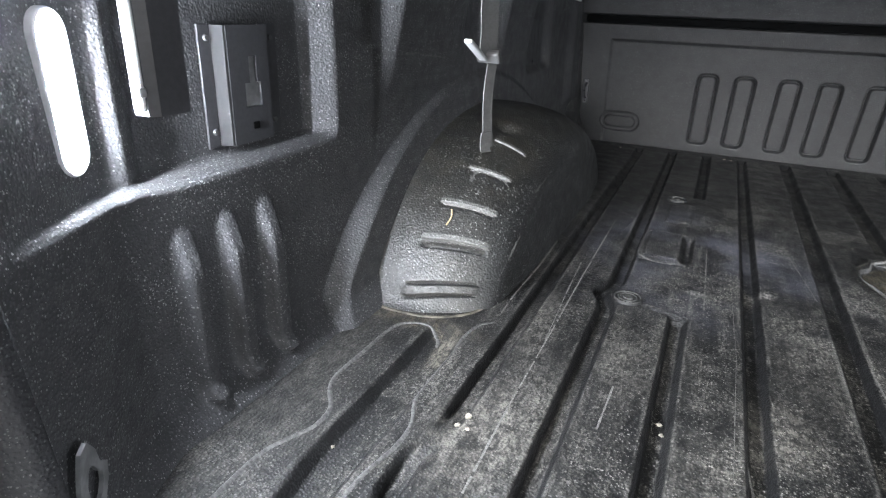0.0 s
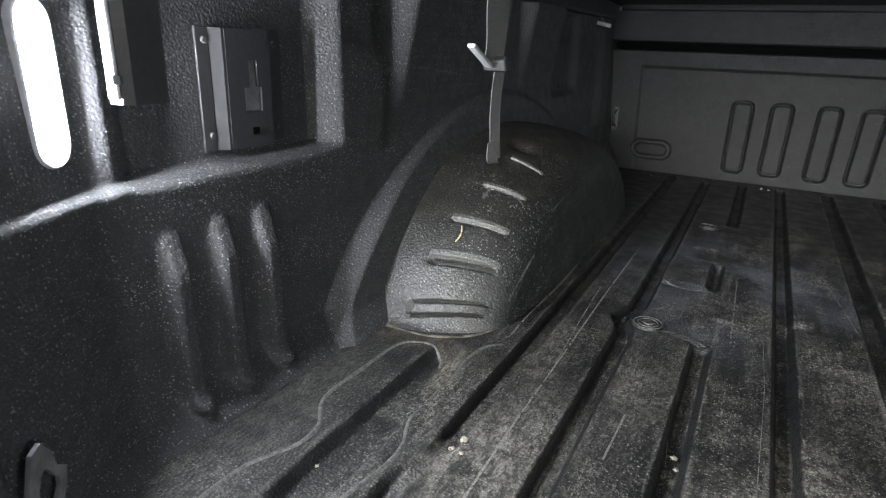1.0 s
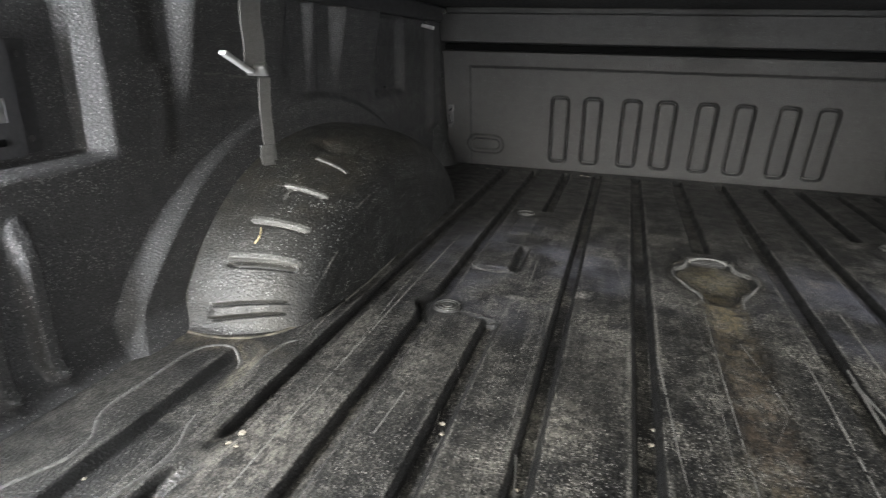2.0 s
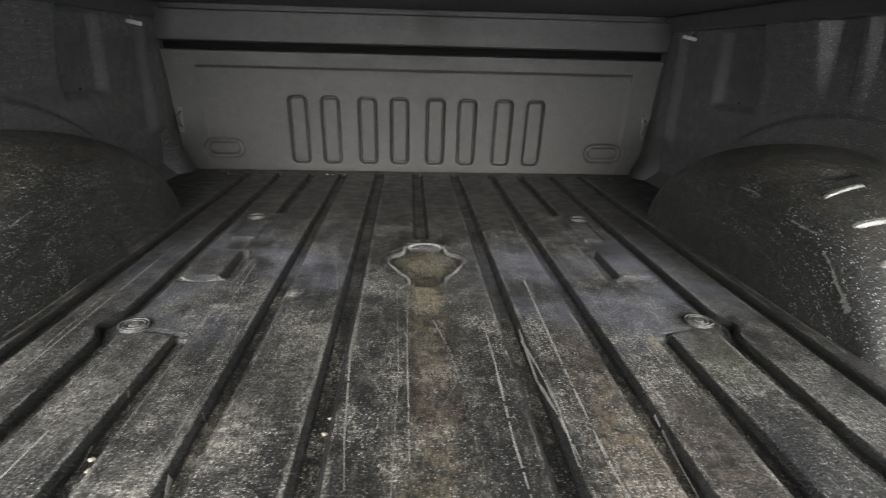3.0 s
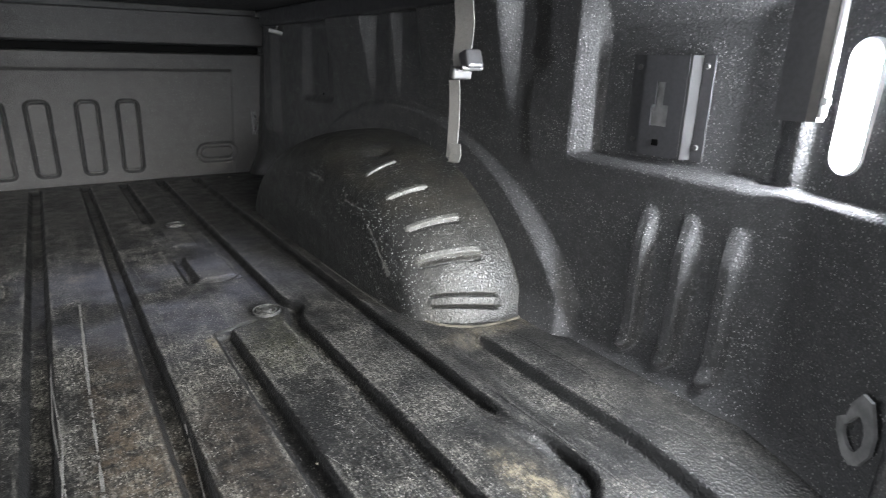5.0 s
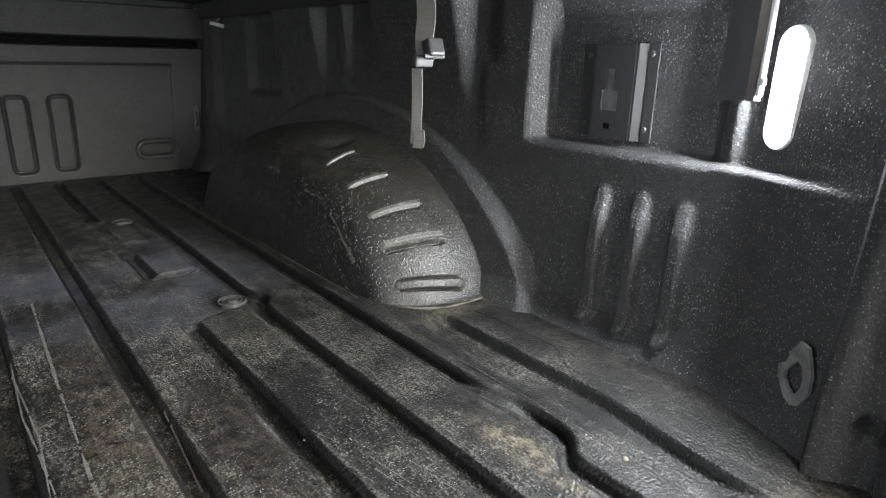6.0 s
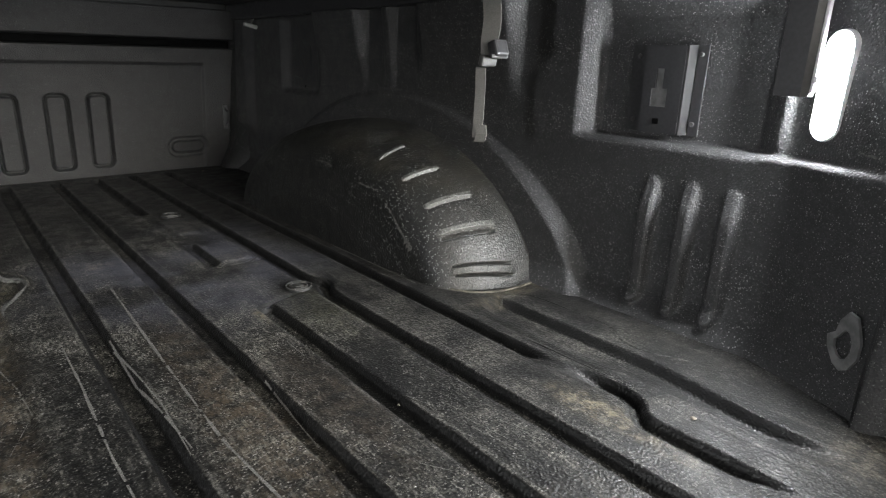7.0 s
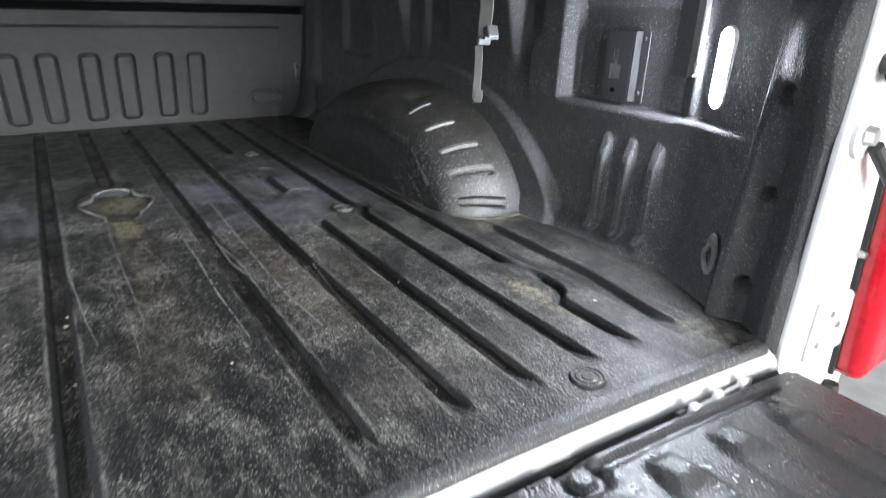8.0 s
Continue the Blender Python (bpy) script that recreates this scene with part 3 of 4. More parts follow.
def wheel_arch(s, label):
    u, py, pz, ny, nz = arch_profile()
    rows = []
    toe = 0.016 * np.exp(-np.clip(pz, 0, None) / 0.007) * np.sign(AY - py)
    def at(y):
        return float(np.interp(y, py[:len(u) // 2], u[:len(u) // 2]))

    # each bar: outline position at its wall end and inner end, its inner and outer edge
    bars = [(at(a), at(b), c, d) for a, b, c, d in ((0.623, 0.633, 0.633, 0.731), (0.667, 0.680, 0.634, 0.726), (0.726, 0.737, 0.641, 0.720), (0.802, 0.812, 0.644, 0.707), (0.895, 0.894, 0.646, 0.698))]

    def middle(n, x):
        a, b, c, d = bars[n]
        return a + (b - a) * (d - x) / (d - c)

    across = np.concatenate([np.linspace(0.835, AX0, 6), AX0 - (AX0 - AXI) * np.sin(np.linspace(0, math.pi / 2, 61)[1:])])
    for x in across:
        h = np.zeros_like(u)
        for n, off, deep, wide in ((0, 0.0105, 0.012, 0.0018), (0, -0.0105, 0.012, 0.0018), (1, -0.0065, 0.012, 0.0044), (2, -0.008, 0.003, 0.004), (3, -0.007, 0.002, 0.004)):
            h = h - deep * np.exp(-((u - middle(n, x) - off) / wide) ** 4) * band(np.array(x), bars[n][2] + 0.004, bars[n][3] - 0.004, 0.004)
        h = h + 0.0025 * band(u - middle(0, x), -0.006, 0.006, 0.003) * band(np.array(x), bars[0][2], bars[0][3], 0.005)
        h = h - 0.012 * np.exp(-((u - bars[-1][0] - 0.06) / 0.022) ** 2) * math.exp(-((x - 0.70) / 0.025) ** 2) - inset(x)
        rows.append(np.stack([np.full_like(u, s * x), py + ny * h - toe * (1 - min(1, max(0, (AX0 - x) / (AX0 - AXI))) ** 2), pz + nz * h], -1))
    last = rows[-1]
    for f in np.linspace(1, 0.02, 12)[1:]:
        rows.append(np.stack([np.full_like(u, s * (AXI - 0.010 * min(1.0, 3.0 * (1 - f)))), AY + (last[:, 1] - AY) * f, AZ + (last[:, 2] - AZ) * f], -1))
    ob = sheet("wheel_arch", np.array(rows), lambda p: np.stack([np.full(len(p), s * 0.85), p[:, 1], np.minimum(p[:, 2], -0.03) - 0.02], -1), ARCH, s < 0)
    for n in range(1, 5):
        lo, hi = bars[n][2:]
        tall, half, up = ((0.0085, 0.0042, 0.0065), (0.006, 0.0035, 0.0), (0.005, 0.003, 0.0), (0.005, 0.003, 0.0))[n - 1]
        du, xx = np.linspace(-half - 0.0035, half + 0.0035, 15), axis(lo - 0.004, hi + 0.004, 0.003)
        du, gx = np.meshgrid(du, xx, indexing="ij")
        gu = du + up + middle(n, gx)
        h = -0.0015 + tall * band(du, -half, half, 0.0028) * band(gx, lo, hi, 0.004)
        h = h - inset(gx)
        y, z = (np.interp(gu, u, p) + np.interp(gu, u, n) * h for p, n in ((py, ny), (pz, nz)))
        bar = sheet("raised_bar", np.stack([s * gx, y, z], -1), lambda p: p + (0, 0.004, -0.004), BAR, s > 0)
        bar.parent = ob
    return tagged(ob, label, "wheel arch", "wheel arches")


arch_r = wheel_arch(1, "black liner wheel arch with raised bars, dusty rear face")
arch_l = wheel_arch(-1, "black liner wheel arch with raised bars, white scuffs on top")

def scuff(s, host, pts, width, seed):
    """A pale scrape on an arch; pts: way along the arch and width position, both in metres."""
    u, py, pz, ny, nz = arch_profile()
    rnd = random.Random(seed)

    def at(y, x):
        k = np.interp(y, py, u)
        i = inset(x) - 0.0006
        return (s * (x - 0.0006), np.interp(k, u, py - ny * i), np.interp(k, u, pz - nz * i))

    bm = bmesh.new()
    for (y0, x0), (y1, x1) in zip(pts, pts[1:]):
        n = max(3, int(math.hypot(y1 - y0, x1 - x0) / 0.004))
        d = Vector((y1 - y0, x1 - x0)).normalized()
        prev = None
        for k in range(n + 1):
            w = width * rnd.choice((0.10, 0.2, 0.35, 0.6)) / 2
            y, x = y0 + (y1 - y0) * k / n + rnd.gauss(0, 0.0006), x0 + (x1 - x0) * k / n
            row = [bm.verts.new(at(y - d.y * q, x + d.x * q)) for q in (-w, w)]
            if prev:
                bm.faces.new((prev[0], prev[1], row[1], row[0]))
            prev = row
    part("scuff", bm, SCUFF, host, "pale scrape")


for k, (pts, width) in enumerate(([[(0.80, 0.608), (0.772, 0.607), (0.745, 0.6055), (0.717, 0.605), (0.69, 0.605)], 0.0032], [[(0.901, 0.612), (0.897, 0.607), (0.86, 0.609), (0.835, 0.612)], 0.003],
                                  [[(1.079, 0.607), (1.033, 0.608), (1.007, 0.607)], 0.003], [[(1.098, 0.625), (1.082, 0.65), (1.072, 0.69), (1.05, 0.72)], 0.003], [[(0.72, 0.70), (0.722, 0.72)], 0.003],
                                  [[(0.905, 0.648), (0.900, 0.67), (0.902, 0.70)], 0.004], [[(0.84, 0.66), (0.80, 0.71), (0.775, 0.725)], 0.0025])):
    scuff(1, arch_r, pts, width, 40 + k)
for k, (pts, width) in enumerate(([[(0.772, 0.695), (0.797, 0.696)], 0.016], [[(0.799, 0.725), (0.797, 0.70), (0.800, 0.668), (0.802, 0.650)], 0.004], [[(0.804, 0.655), (0.798, 0.645)], 0.008],
                                  [[(0.72, 0.665), (0.722, 0.69)], 0.004], [[(0.65, 0.612), (0.69, 0.608), (0.74, 0.606)], 0.003], [[(0.84, 0.61), (0.90, 0.608)], 0.002])):
    scuff(-1, arch_l, pts, width, 60 + k)

# cover overhead, side rails, bow
bm = box(bmesh.new(), (0, 1.02, 0.535), (1.74, 2.10, 0.03), 0.006)
cover = tagged(part("ceiling", bm, COVER), "dark soft bed cover closing the bed from above", "bed cover", kind="structure")
for s, name in ((1, "rail_right"), (-1, "rail_left")):
    bm = box(bmesh.new(), (s * 0.845, 1.02, 0.497), (0.11, 2.09, 0.046), 0.006)
    tagged(part(name, bm, BLACKMETAL), "black rail under the cover along the bed side", "cover rail", kind="structure")
bm = box(bmesh.new(), (0, 1.965, 0.511), (1.57, 0.03, 0.020), 0.004)
tagged(part("trim_front", bm, RUBBER), "black seal above the bulkhead", "seal", kind="structure")


# ---- rear end: jambs, sill, body, tailgate, ground ----
def jamb(s, name):
    plan = [(0.830, 0.130), (0.780, 0.110), (0.747, 0.100), (0.738, 0.088), (0.724, 0.066), (0.716, 0.055), (0.707, 0.042), (0.694, 0.016), (0.695, 0.002), (0.706, -0.008), (0.730, -0.010)]
    px, py = np.array([p[0] for p in plan]), np.array([p[1] for p in plan])
    u = np.concatenate([[0], np.cumsum(np.hypot(np.diff(px), np.diff(py)))])
    uu, zz = axis(0, u[-1], 0.003), axis(-0.02, 0.50, 0.004)
    gu, gz = np.meshgrid(uu, zz, indexing="ij")
    x, y = np.interp(gu, u, px), np.interp(gu, u, py)
    low = np.clip((0.40 - gz) / 0.36, 0, 1) * np.clip((y - 0.050) / 0.05, 0, 1)
    x = x - 0.045 * low * (gu < 0.16)
    x = x + S((gu - 0.10) / 0.04) * (0.010 + 0.010 * band(gz, 0.14, 0.27, 0.06) - 0.022 * np.exp(-((gz - 0.39) / 0.05) ** 2))
    for hy, hz, hr in ((0.060, 0.061, 0.010), (0.060, 0.196, 0.009), (0.062, 0.330, 0.014)):
        d = np.hypot(y - hy, gz - hz)
        x = x + 0.030 * S((hr - d) / 0.003 + 1) * (gu < 0.17)
        x = x - 0.001 * np.exp(-((d - hr - 0.006) / 0.004) ** 2) * (gu < 0.17)
    ob = sheet(name, np.stack([s * x, y, gz], -1), lambda p: p * (0, 0, 1) + (s * 0.835, 0.03, 0), JAMB, s < 0)
    return tagged(ob, "black coated rear pillar of the bed with three bolt holes", "rear pillar", kind="structure")


jamb(1, "jamb_right"), jamb(-1, "jamb_left")

xs, us = axis(-0.71, 0.71, 0.02), np.linspace(0, 1, 9)
gx, gu = np.meshgrid(xs, us, indexing="ij")
gy = bow(gx) - 0.014 - 0.006 * np.sin(gu * math.pi / 2) + 0.012 * (1 - S(gu / 0.2))
sill = sheet("sill", np.stack([gx, gy, -0.012 - 0.046 * gu], -1), lambda p: p * (1, 0, 1) + (0, 0.05, 0), WHITE, True)
tagged(sill, "white painted rear sill below the bed floor", "sill", kind="structure")
us = np.linspace(0, math.pi, 9)
gx, gu = np.meshgrid(xs[1:-1], us, indexing="ij")
edge = sheet("trim_rear", np.stack([gx, bow(gx) - 0.002 - 0.009 * np.sin(gu), -0.006 + 0.009 * np.cos(gu)], -1), lambda p: p + (0, 0.012, 0), WALL, True)
tagged(edge, "black liner edge along the rear of the floor", "edge trim", kind="structure")


def bedside(s):
    t = thing("bedside_panel", (s * 0.85, 0, -0.4), "white painted bedside body panel behind the bed wall", "body panel", "bedside panels")
    bm = box(bmesh.new(), (s * 0.075, 1.05, 0.42), (0.10, 2.10, 1.05), 0.02)
    part("outer_skin", bm, WHITE, t)
    bm = box(bmesh.new(), (-s * 0.010, -0.012, 0.41), (0.24, 0.014, 1.03), 0.005)
    part("rear_face", bm, WHITE, t, "white painted rear face")
    bm = box(bmesh.new(), (-s * 0.015, -0.022, 0.40), (0.11, 0.010, 0.10), 0.006)
    part("reinforcement", bm, WHITE, t)
    for dx, dz in ((-0.002, 0.400), (-0.055, 0.380), (-0.030, 0.425), (0.015, 0.51)):
        part("screw", rod(bmesh.new(), (s * dx, -0.018, dz), (s * dx, -0.030, dz), 0.0065, 0.005, 12), STEEL, t)
    return t


def taillight(s):
    t = thing("taillight", (s * 0.893, -0.03, 0.065), "red plastic taillight on the white body corner", "taillight", "taillights")
    bm = box(bmesh.new(), (s * 0.030, 0.0, 0.05), (0.10, 0.07, 0.44), 0.018, Matrix.Rotation(radians(-s * 7), 3, "Y"))
    part("lens", bm, RED, t, "red translucent lens", True)
    bm = box(bmesh.new(), (-s * 0.0225, 0.008, 0.05), (0.006, 0.010, 0.45), 0.002, Matrix.Rotation(radians(-s * 7), 3, "Y"))
    part("trim", bm, RUBBER, t, "black edge trim")
    part("bumper", rod(bmesh.new(), (0, 0, -0.21), (0, 0, -0.185), 0.014, 0.011, 16), RUBBER, t)
    return t


def cable(s):
    t = thing("tailgate_cable", (s * 0.760, -0.018, 0.293), "black tailgate cable on a steel bolt with washer", "cable", "tailgate cables")
    part("washer", rod(bmesh.new(), (0, 0, 0), (0, -0.006, 0), 0.032, 0.030, 32), ZINC, t, "dull zinc washer")
    part("bolt", rod(bmesh.new(), (0, -0.006, 0), (0, -0.018, 0), 0.013, 0.011, 6), STEEL, t)
    part("sleeve", rod(bmesh.new(), (s * 0.014, -0.014, -0.014), (s * 0.050, -0.030, -0.060), 0.0095, 0.0085, 14), RUBBER, t)
    part("rope", tube(bmesh.new(), [(s * 0.022, -0.014, -0.02), (s * 0.05, -0.03, -0.06), (s * 0.085, -0.08, -0.12), (s * 0.11, -0.16, -0.20), (s * 0.09, -0.30, -0.30), (s * 0.05, -0.42, -0.36)], 0.006), RUBBER, t)
    return t


def bump_stop(s):
    t = thing("bump_stop", (s * 0.761, -0.016, 0.378), "black rubber latch striker on the white pillar", "striker", "strikers")
    part("stem", rod(bmesh.new(), (0, 0, 0), (0, -0.035, 0), 0.012, 0.012), BLACKMETAL, t)
    part("head", rod(bmesh.new(), (0, -0.035, 0), (0, -0.043, 0), 0.020, 0.017), RUBBER, t)
    part("collar", rod(bmesh.new(), (s * 0.03, 0, 0), (s * 0.03, -0.03, 0), 0.024, 0.022), BLACKMETAL, t)
    return t


for s in (1, -1):
    bedside(s), taillight(s), cable(s), bump_stop(s)


def sill_bracket(s):
    t = thing("sill_bracket", (s * 0.575, -0.016, -0.030), "white painted tailgate hinge bracket on the sill", "bracket", "sill brackets")
    part("plate", box(bmesh.new(), (0, -0.004, 0.0), (0.13, 0.006, 0.010), 0.002), WHITE, t)
    for dx in (-0.065, -0.015, 0.04):
        part("tab", box(bmesh.new(), (s * dx, -0.006, 0.006), (0.014, 0.010, 0.018), 0.003), WHITE, t)
    part("gap", box(bmesh.new(), (-s * 0.085, -0.002, -0.002), (0.016, 0.006, 0.024), 0.002), RUBBER, t)
    return t


sill_bracket(1), sill_bracket(-1)


def tailgate():
    t = thing("tailgate", (0, -0.30, -0.084), "lowered tailgate with black textured liner and white frame", "tailgate")
    xs, ys = axis(-0.715, 0.715, 0.004), axis(-0.275, 0.272, 0.004)
    gx, gy = np.meshgrid(xs, ys, indexing="ij")
    a = np.abs(gx)
    z = 0.064 - 0.018 * S((gy - 0.258) / 0.014) - 0.010 * S((a - 0.69) / 0.02)
    z = z - 0.007 * band(gy, 0.243, 0.247, 0.008) * band(a, 0.34, 0.63, 0.02)
    for k in range(7):
        c = 0.0985 * k
        z = z + 0.008 * band(np.abs(a - c), 0.0, 0.013, 0.013) * band(gy, 0.192, 0.212, 0.018)
        z = z + 0.004 * band(np.abs(a - c), 0.0, 0.020, 0.012) * band(gy, -0.22, 0.195, 0.02)
        bead_x = a - c - 0.026 + 0.10 * (0.2 - gy) * 0.9
        z = z + 0.0045 * np.exp(-(bead_x / 0.0045) ** 2) * band(gy, -0.22, 0.185, 0.008) * (0.55 + 0.45 * np.sin(gy * 620))
    for c in (0.306, 0.02):
        d = np.hypot(a - c, (gy - 0.244) * 1.1)
        z = z - 0.009 * S((0.026 - d) / 0.008 + 1) + 0.007 * S((0.013 - d) / 0.005 + 1)
    ob = sheet("liner_panel", np.stack([gx, gy + bow(gx) * np.clip(gy / 0.25, 0, 1), z], -1), lambda p: p * (1, 1, 0) + (0, 0, 0.02), GATE, False, "black pebbled liner with raised grip beads")
    ob.parent = t
    part("frame", box(bmesh.new(), (0, -0.01, -0.015), (1.44, 0.56, 0.066), 0.015), WHITE, t, "white painted frame")
    gx, gu = np.meshgrid(axis(-0.70, 0.70, 0.02), np.linspace(0, math.pi, 9), indexing="ij")
    seal = sheet("seal", np.stack([gx, bow(gx) + 0.276 - 0.008 * np.cos(gu), 0.036 + 0.016 * np.sin(gu)], -1), lambda p: p + (0, 0, -0.03), RUBBER, False)
    seal.parent = t
    return t


tailgate()
bm = bmesh.new()
bmesh.ops.create_grid(bm, x_segments=8, y_segments=8, size=400, matrix=Matrix.Translation((0, 0, -0.88)))
tagged(part("ground", bm, CONCRETE), "pale concrete ground behind the truck", "ground", kind="structure")


# ---- lamps ----
def stadium(w, h, n=14):
    r = w / 2
    pts = [(r * math.cos(a), (h / 2 - r) + r * math.sin(a)) for a in [math.pi * k / n for k in range(n + 1)]]
    return pts + [(-x, -y) for x, y in pts]


def bed_lamp(s):
    t = thing("bed_lamp", (s * 0.8190, 0.219, 0.348), "lit white LED bed lamp, oval, in the side wall", "lamp", "bed lamps")
    bm = bmesh.new()
    rings = [[bm.verts.new((s * d, a, b)) for a, b in stadium(w, h)] for d, w, h in ((0.006, 0.0415, 0.1275), (-0.0042, 0.0410, 0.1270), (-0.0058, 0.0395, 0.1255), (-0.0058, 0.0365, 0.1225), (0.0, 0.0345, 0.1205))]
    for a, b in zip(rings, rings[1:]):
        for k in range(len(a)):
            bm.faces.new((a[k], a[(k + 1) % len(a)], b[(k + 1) % len(a)], b[k]))
    part("rim", bm, RIM, t, "clear plastic rim", True)
    bm = bmesh.new()
    rings = [[bm.verts.new((-s * d, a, b)) for a, b in stadium(0.033 * k, 0.119 - 0.033 * (1 - k))] for d, k in ((-0.002, 1.0), (0.0026, 0.98), (0.0040, 0.88), (0.0047, 0.6), (0.0050, 0.3))]
    for a, b in zip(rings, rings[1:]):
        for k in range(len(a)):
            bm.faces.new((a[k], a[(k + 1) % len(a)], b[(k + 1) % len(a)], b[k]))
    bm.faces.new(rings[-1]), bm.faces.new(rings[0][::-1])
    part("lens", bm, LENS, t, "glowing white domed lens")
    t.rotation_euler = (0, 0, -s * radians(26))
    return t


bed_lamp(1), bed_lamp(-1)


# ---- wall fittings ----
def cleat_plate(s, y, label, slope=None):
    t = thing("cleat_plate", (s * 0.8475, y, 0.333), label, "tie-down plate", "tie-down plates")
    for a, b in ((-0.058, -0.042), (0.030, 0.060)):
        part("flange", box(bmesh.new(), (-s * 0.002, (a + b) / 2, 0), (0.003, b - a, 0.126), 0.0008), slope or BLACKMETAL, t)
    bm = bmesh.new()
    pts = [Vector((-s * 0.0025, -0.0415, -0.062)), Vector((-s * 0.014, -0.0345, -0.062)), Vector((-s * 0.014, -0.029, -0.062)), Vector((-s * 0.0, -0.041, -0.062))]
    outline(bm, pts, (0, 0, 0.124))
    part("slope", bm, slope or GREYPLATE, t, "grey bevelled face")
    bm = bmesh.new()
    gy, gz = (-0.031, -0.009, -0.001, 0.011, 0.016, 0.031), (-0.062, -0.024, 0.002, 0.030, 0.062)
    vs = [[bm.verts.new((-s * 0.0145, a, b)) for b in gz] for a in gy]
    for a in range(5):
        for b in range(4):
            if not (1 <= a <= 3 and b == 1) and not (a == 2 and b == 2):
                bm.faces.new((vs[a][b], vs[a + 1][b], vs[a + 1][b + 1], vs[a][b + 1]))
    bmesh.ops.recalc_face_normals(bm, faces=bm.faces)
    bmesh.ops.solidify(bm, geom=bm.faces[:], thickness=0.003)
    part("face", bm, BLACKMETAL, t, "black face with a keyhole opening")
    part("latch", box(bmesh.new(), (-s * 0.0135, 0.004, -0.045), (0.004, 0.010, 0.008), 0.001), DARKHOLE, t)
    part("keyway", box(bmesh.new(), (-s * 0.0085, 0.003, 0.002), (0.004, 0.030, 0.060), 0.001), ANCHOR, t, "bare metal seen through the keyhole")
    for a, b in ((-0.048, 0.050), (0.048, 0.047), (-0.048, -0.046), (0.048, -0.046)):
        part("screw", rod(bmesh.new(), (-s * 0.003, a, b), (-s * 0.006, a, b), 0.0040, 0.0028, 12), DULL, t)
    return t


for s in (1, -1):
    cleat_plate(s, 0.446, "black steel tie-down plate with keyhole in the wall pocket")
    cleat_plate(s, 1.535, "black tie-down plate in the dim front wall pocket", RUBBER)


def clamp(s):
    t = thing("clamp_bracket", (s * 0.755, 0.245 - s * 0.007, 0.338), "dark upright cover clamp with a bright edge and clip", "clamp", "cover clamps")
    prof = [(0.0, -0.018), (-0.014, -0.018), (-0.020, -0.012), (-0.020, 0.016), (-0.016, 0.018), (-0.016, -0.008), (-0.012, -0.013), (0.0, -0.013)]
    bm = outline(bmesh.new(), [Vector((s * a, b, 0)) for a, b in prof], (0, 0, 0.130))
    part("channel", bm, BLACKMETAL, t, "dark folded channel")
    part("edge", box(bmesh.new(), (-s * 0.008, -0.0195, 0.060), (0.011, 0.003, 0.112), 0.001), ALU, t, "bright metal edge")
    part("clip", box(bmesh.new(), (-s * 0.013, -0.022, 0.018), (0.008, 0.006, 0.007), 0.001), STEEL, t)
    part("head", box(bmesh.new(), (-s * 0.010, -0.016, 0.122), (0.016, 0.020, 0.014), 0.002, Matrix.Rotation(radians(0), 3, "X")), ALU, t, "slanted metal head")
    return t


clamp(1), clamp(-1)


def ribbon(bm, pts, side, width, thick=0.0016):
    """Flat webbing along pts; side: unit vector across it."""
    side = Vector(side).normalized() * width / 2
    rings = []
    for i, p in enumerate(pts):
        p = Vector(p)
        d = (Vector(pts[min(i + 1, len(pts) - 1)]) - Vector(pts[max(i - 1, 0)])).normalized()
        n = d.cross(side).normalized() * thick / 2
        rings.append([bm.verts.new(p + a * side + b * n) for a, b in ((-1, -1), (1, -1), (1, 1), (-1, 1))])
    for a, b in zip(rings, rings[1:]):
        for k in range(4):
            bm.faces.new((a[k], a[(k + 1) % 4], b[(k + 1) % 4], b[k]))
    bm.faces.new(rings[0][::-1]), bm.faces.new(rings[-1])
    return bm


def strap(s, x, label, web):
    t = thing("strap", (s * x, 0.61, 0.25), label, "strap", "hanging straps")
    side = (-s * 0.41, 0.91, 0)
    part("anchor", box(bmesh.new(), (0, 0.0, 0.247), (0.042, 0.02, 0.040), 0.004), GREYPLATE, t)
    up = [(0, 0.002 * math.sin(k), 0.225 - 0.0105 * k) for k in range(11)]
    part("upper_webbing", ribbon(bmesh.new(), up, side, 0.027), web, t)
    low = [(s * 0.004 * math.sin(k * 0.35), 0.018 + 0.004 * math.sin(k * 0.3), 0.108 - 0.0102 * k) for k in range(11)]
    lw = part("lower_webbing", ribbon(bmesh.new(), low, side, 0.016), web, t)
    part("fold", ribbon(bmesh.new(), [(0, 0.013, 0.026), (0, 0.011, 0.012), (0, 0.014, 0.002), (0, 0.018, 0.0)], side, 0.017), web, lw, "stitched folded end")
    tilt = Matrix.Rotation(radians(38 if s < 0 else 12), 3, "X")
    bk = part("buckle", box(bmesh.new(), (0, 0.004, 0.118), (0.030, 0.010, 0.016), 0.003, tilt), DULL, t, "metal cam buckle")
    if s < 0:
        b2 = box(bmesh.new(), (-0.004, -0.028, 0.126), (0.010, 0.056, 0.005), 0.002, Matrix.Rotation(radians(-24), 3, "X"))
        part("lever", b2, ALU, bk)
    else:
        b2 = box(bmesh.new(), (0.004, -0.012, 0.134), (0.026, 0.018, 0.024), 0.004, Matrix.Rotation(radians(-20), 3, "X"))
        part("lever", b2, BLACKMETAL, bk, "dark cam lever")
        part("pin", rod(bmesh.new(), (-0.014, -0.016, 0.124), (0.018, -0.016, 0.124), 0.003, None, 10), DULL, bk)
    return t


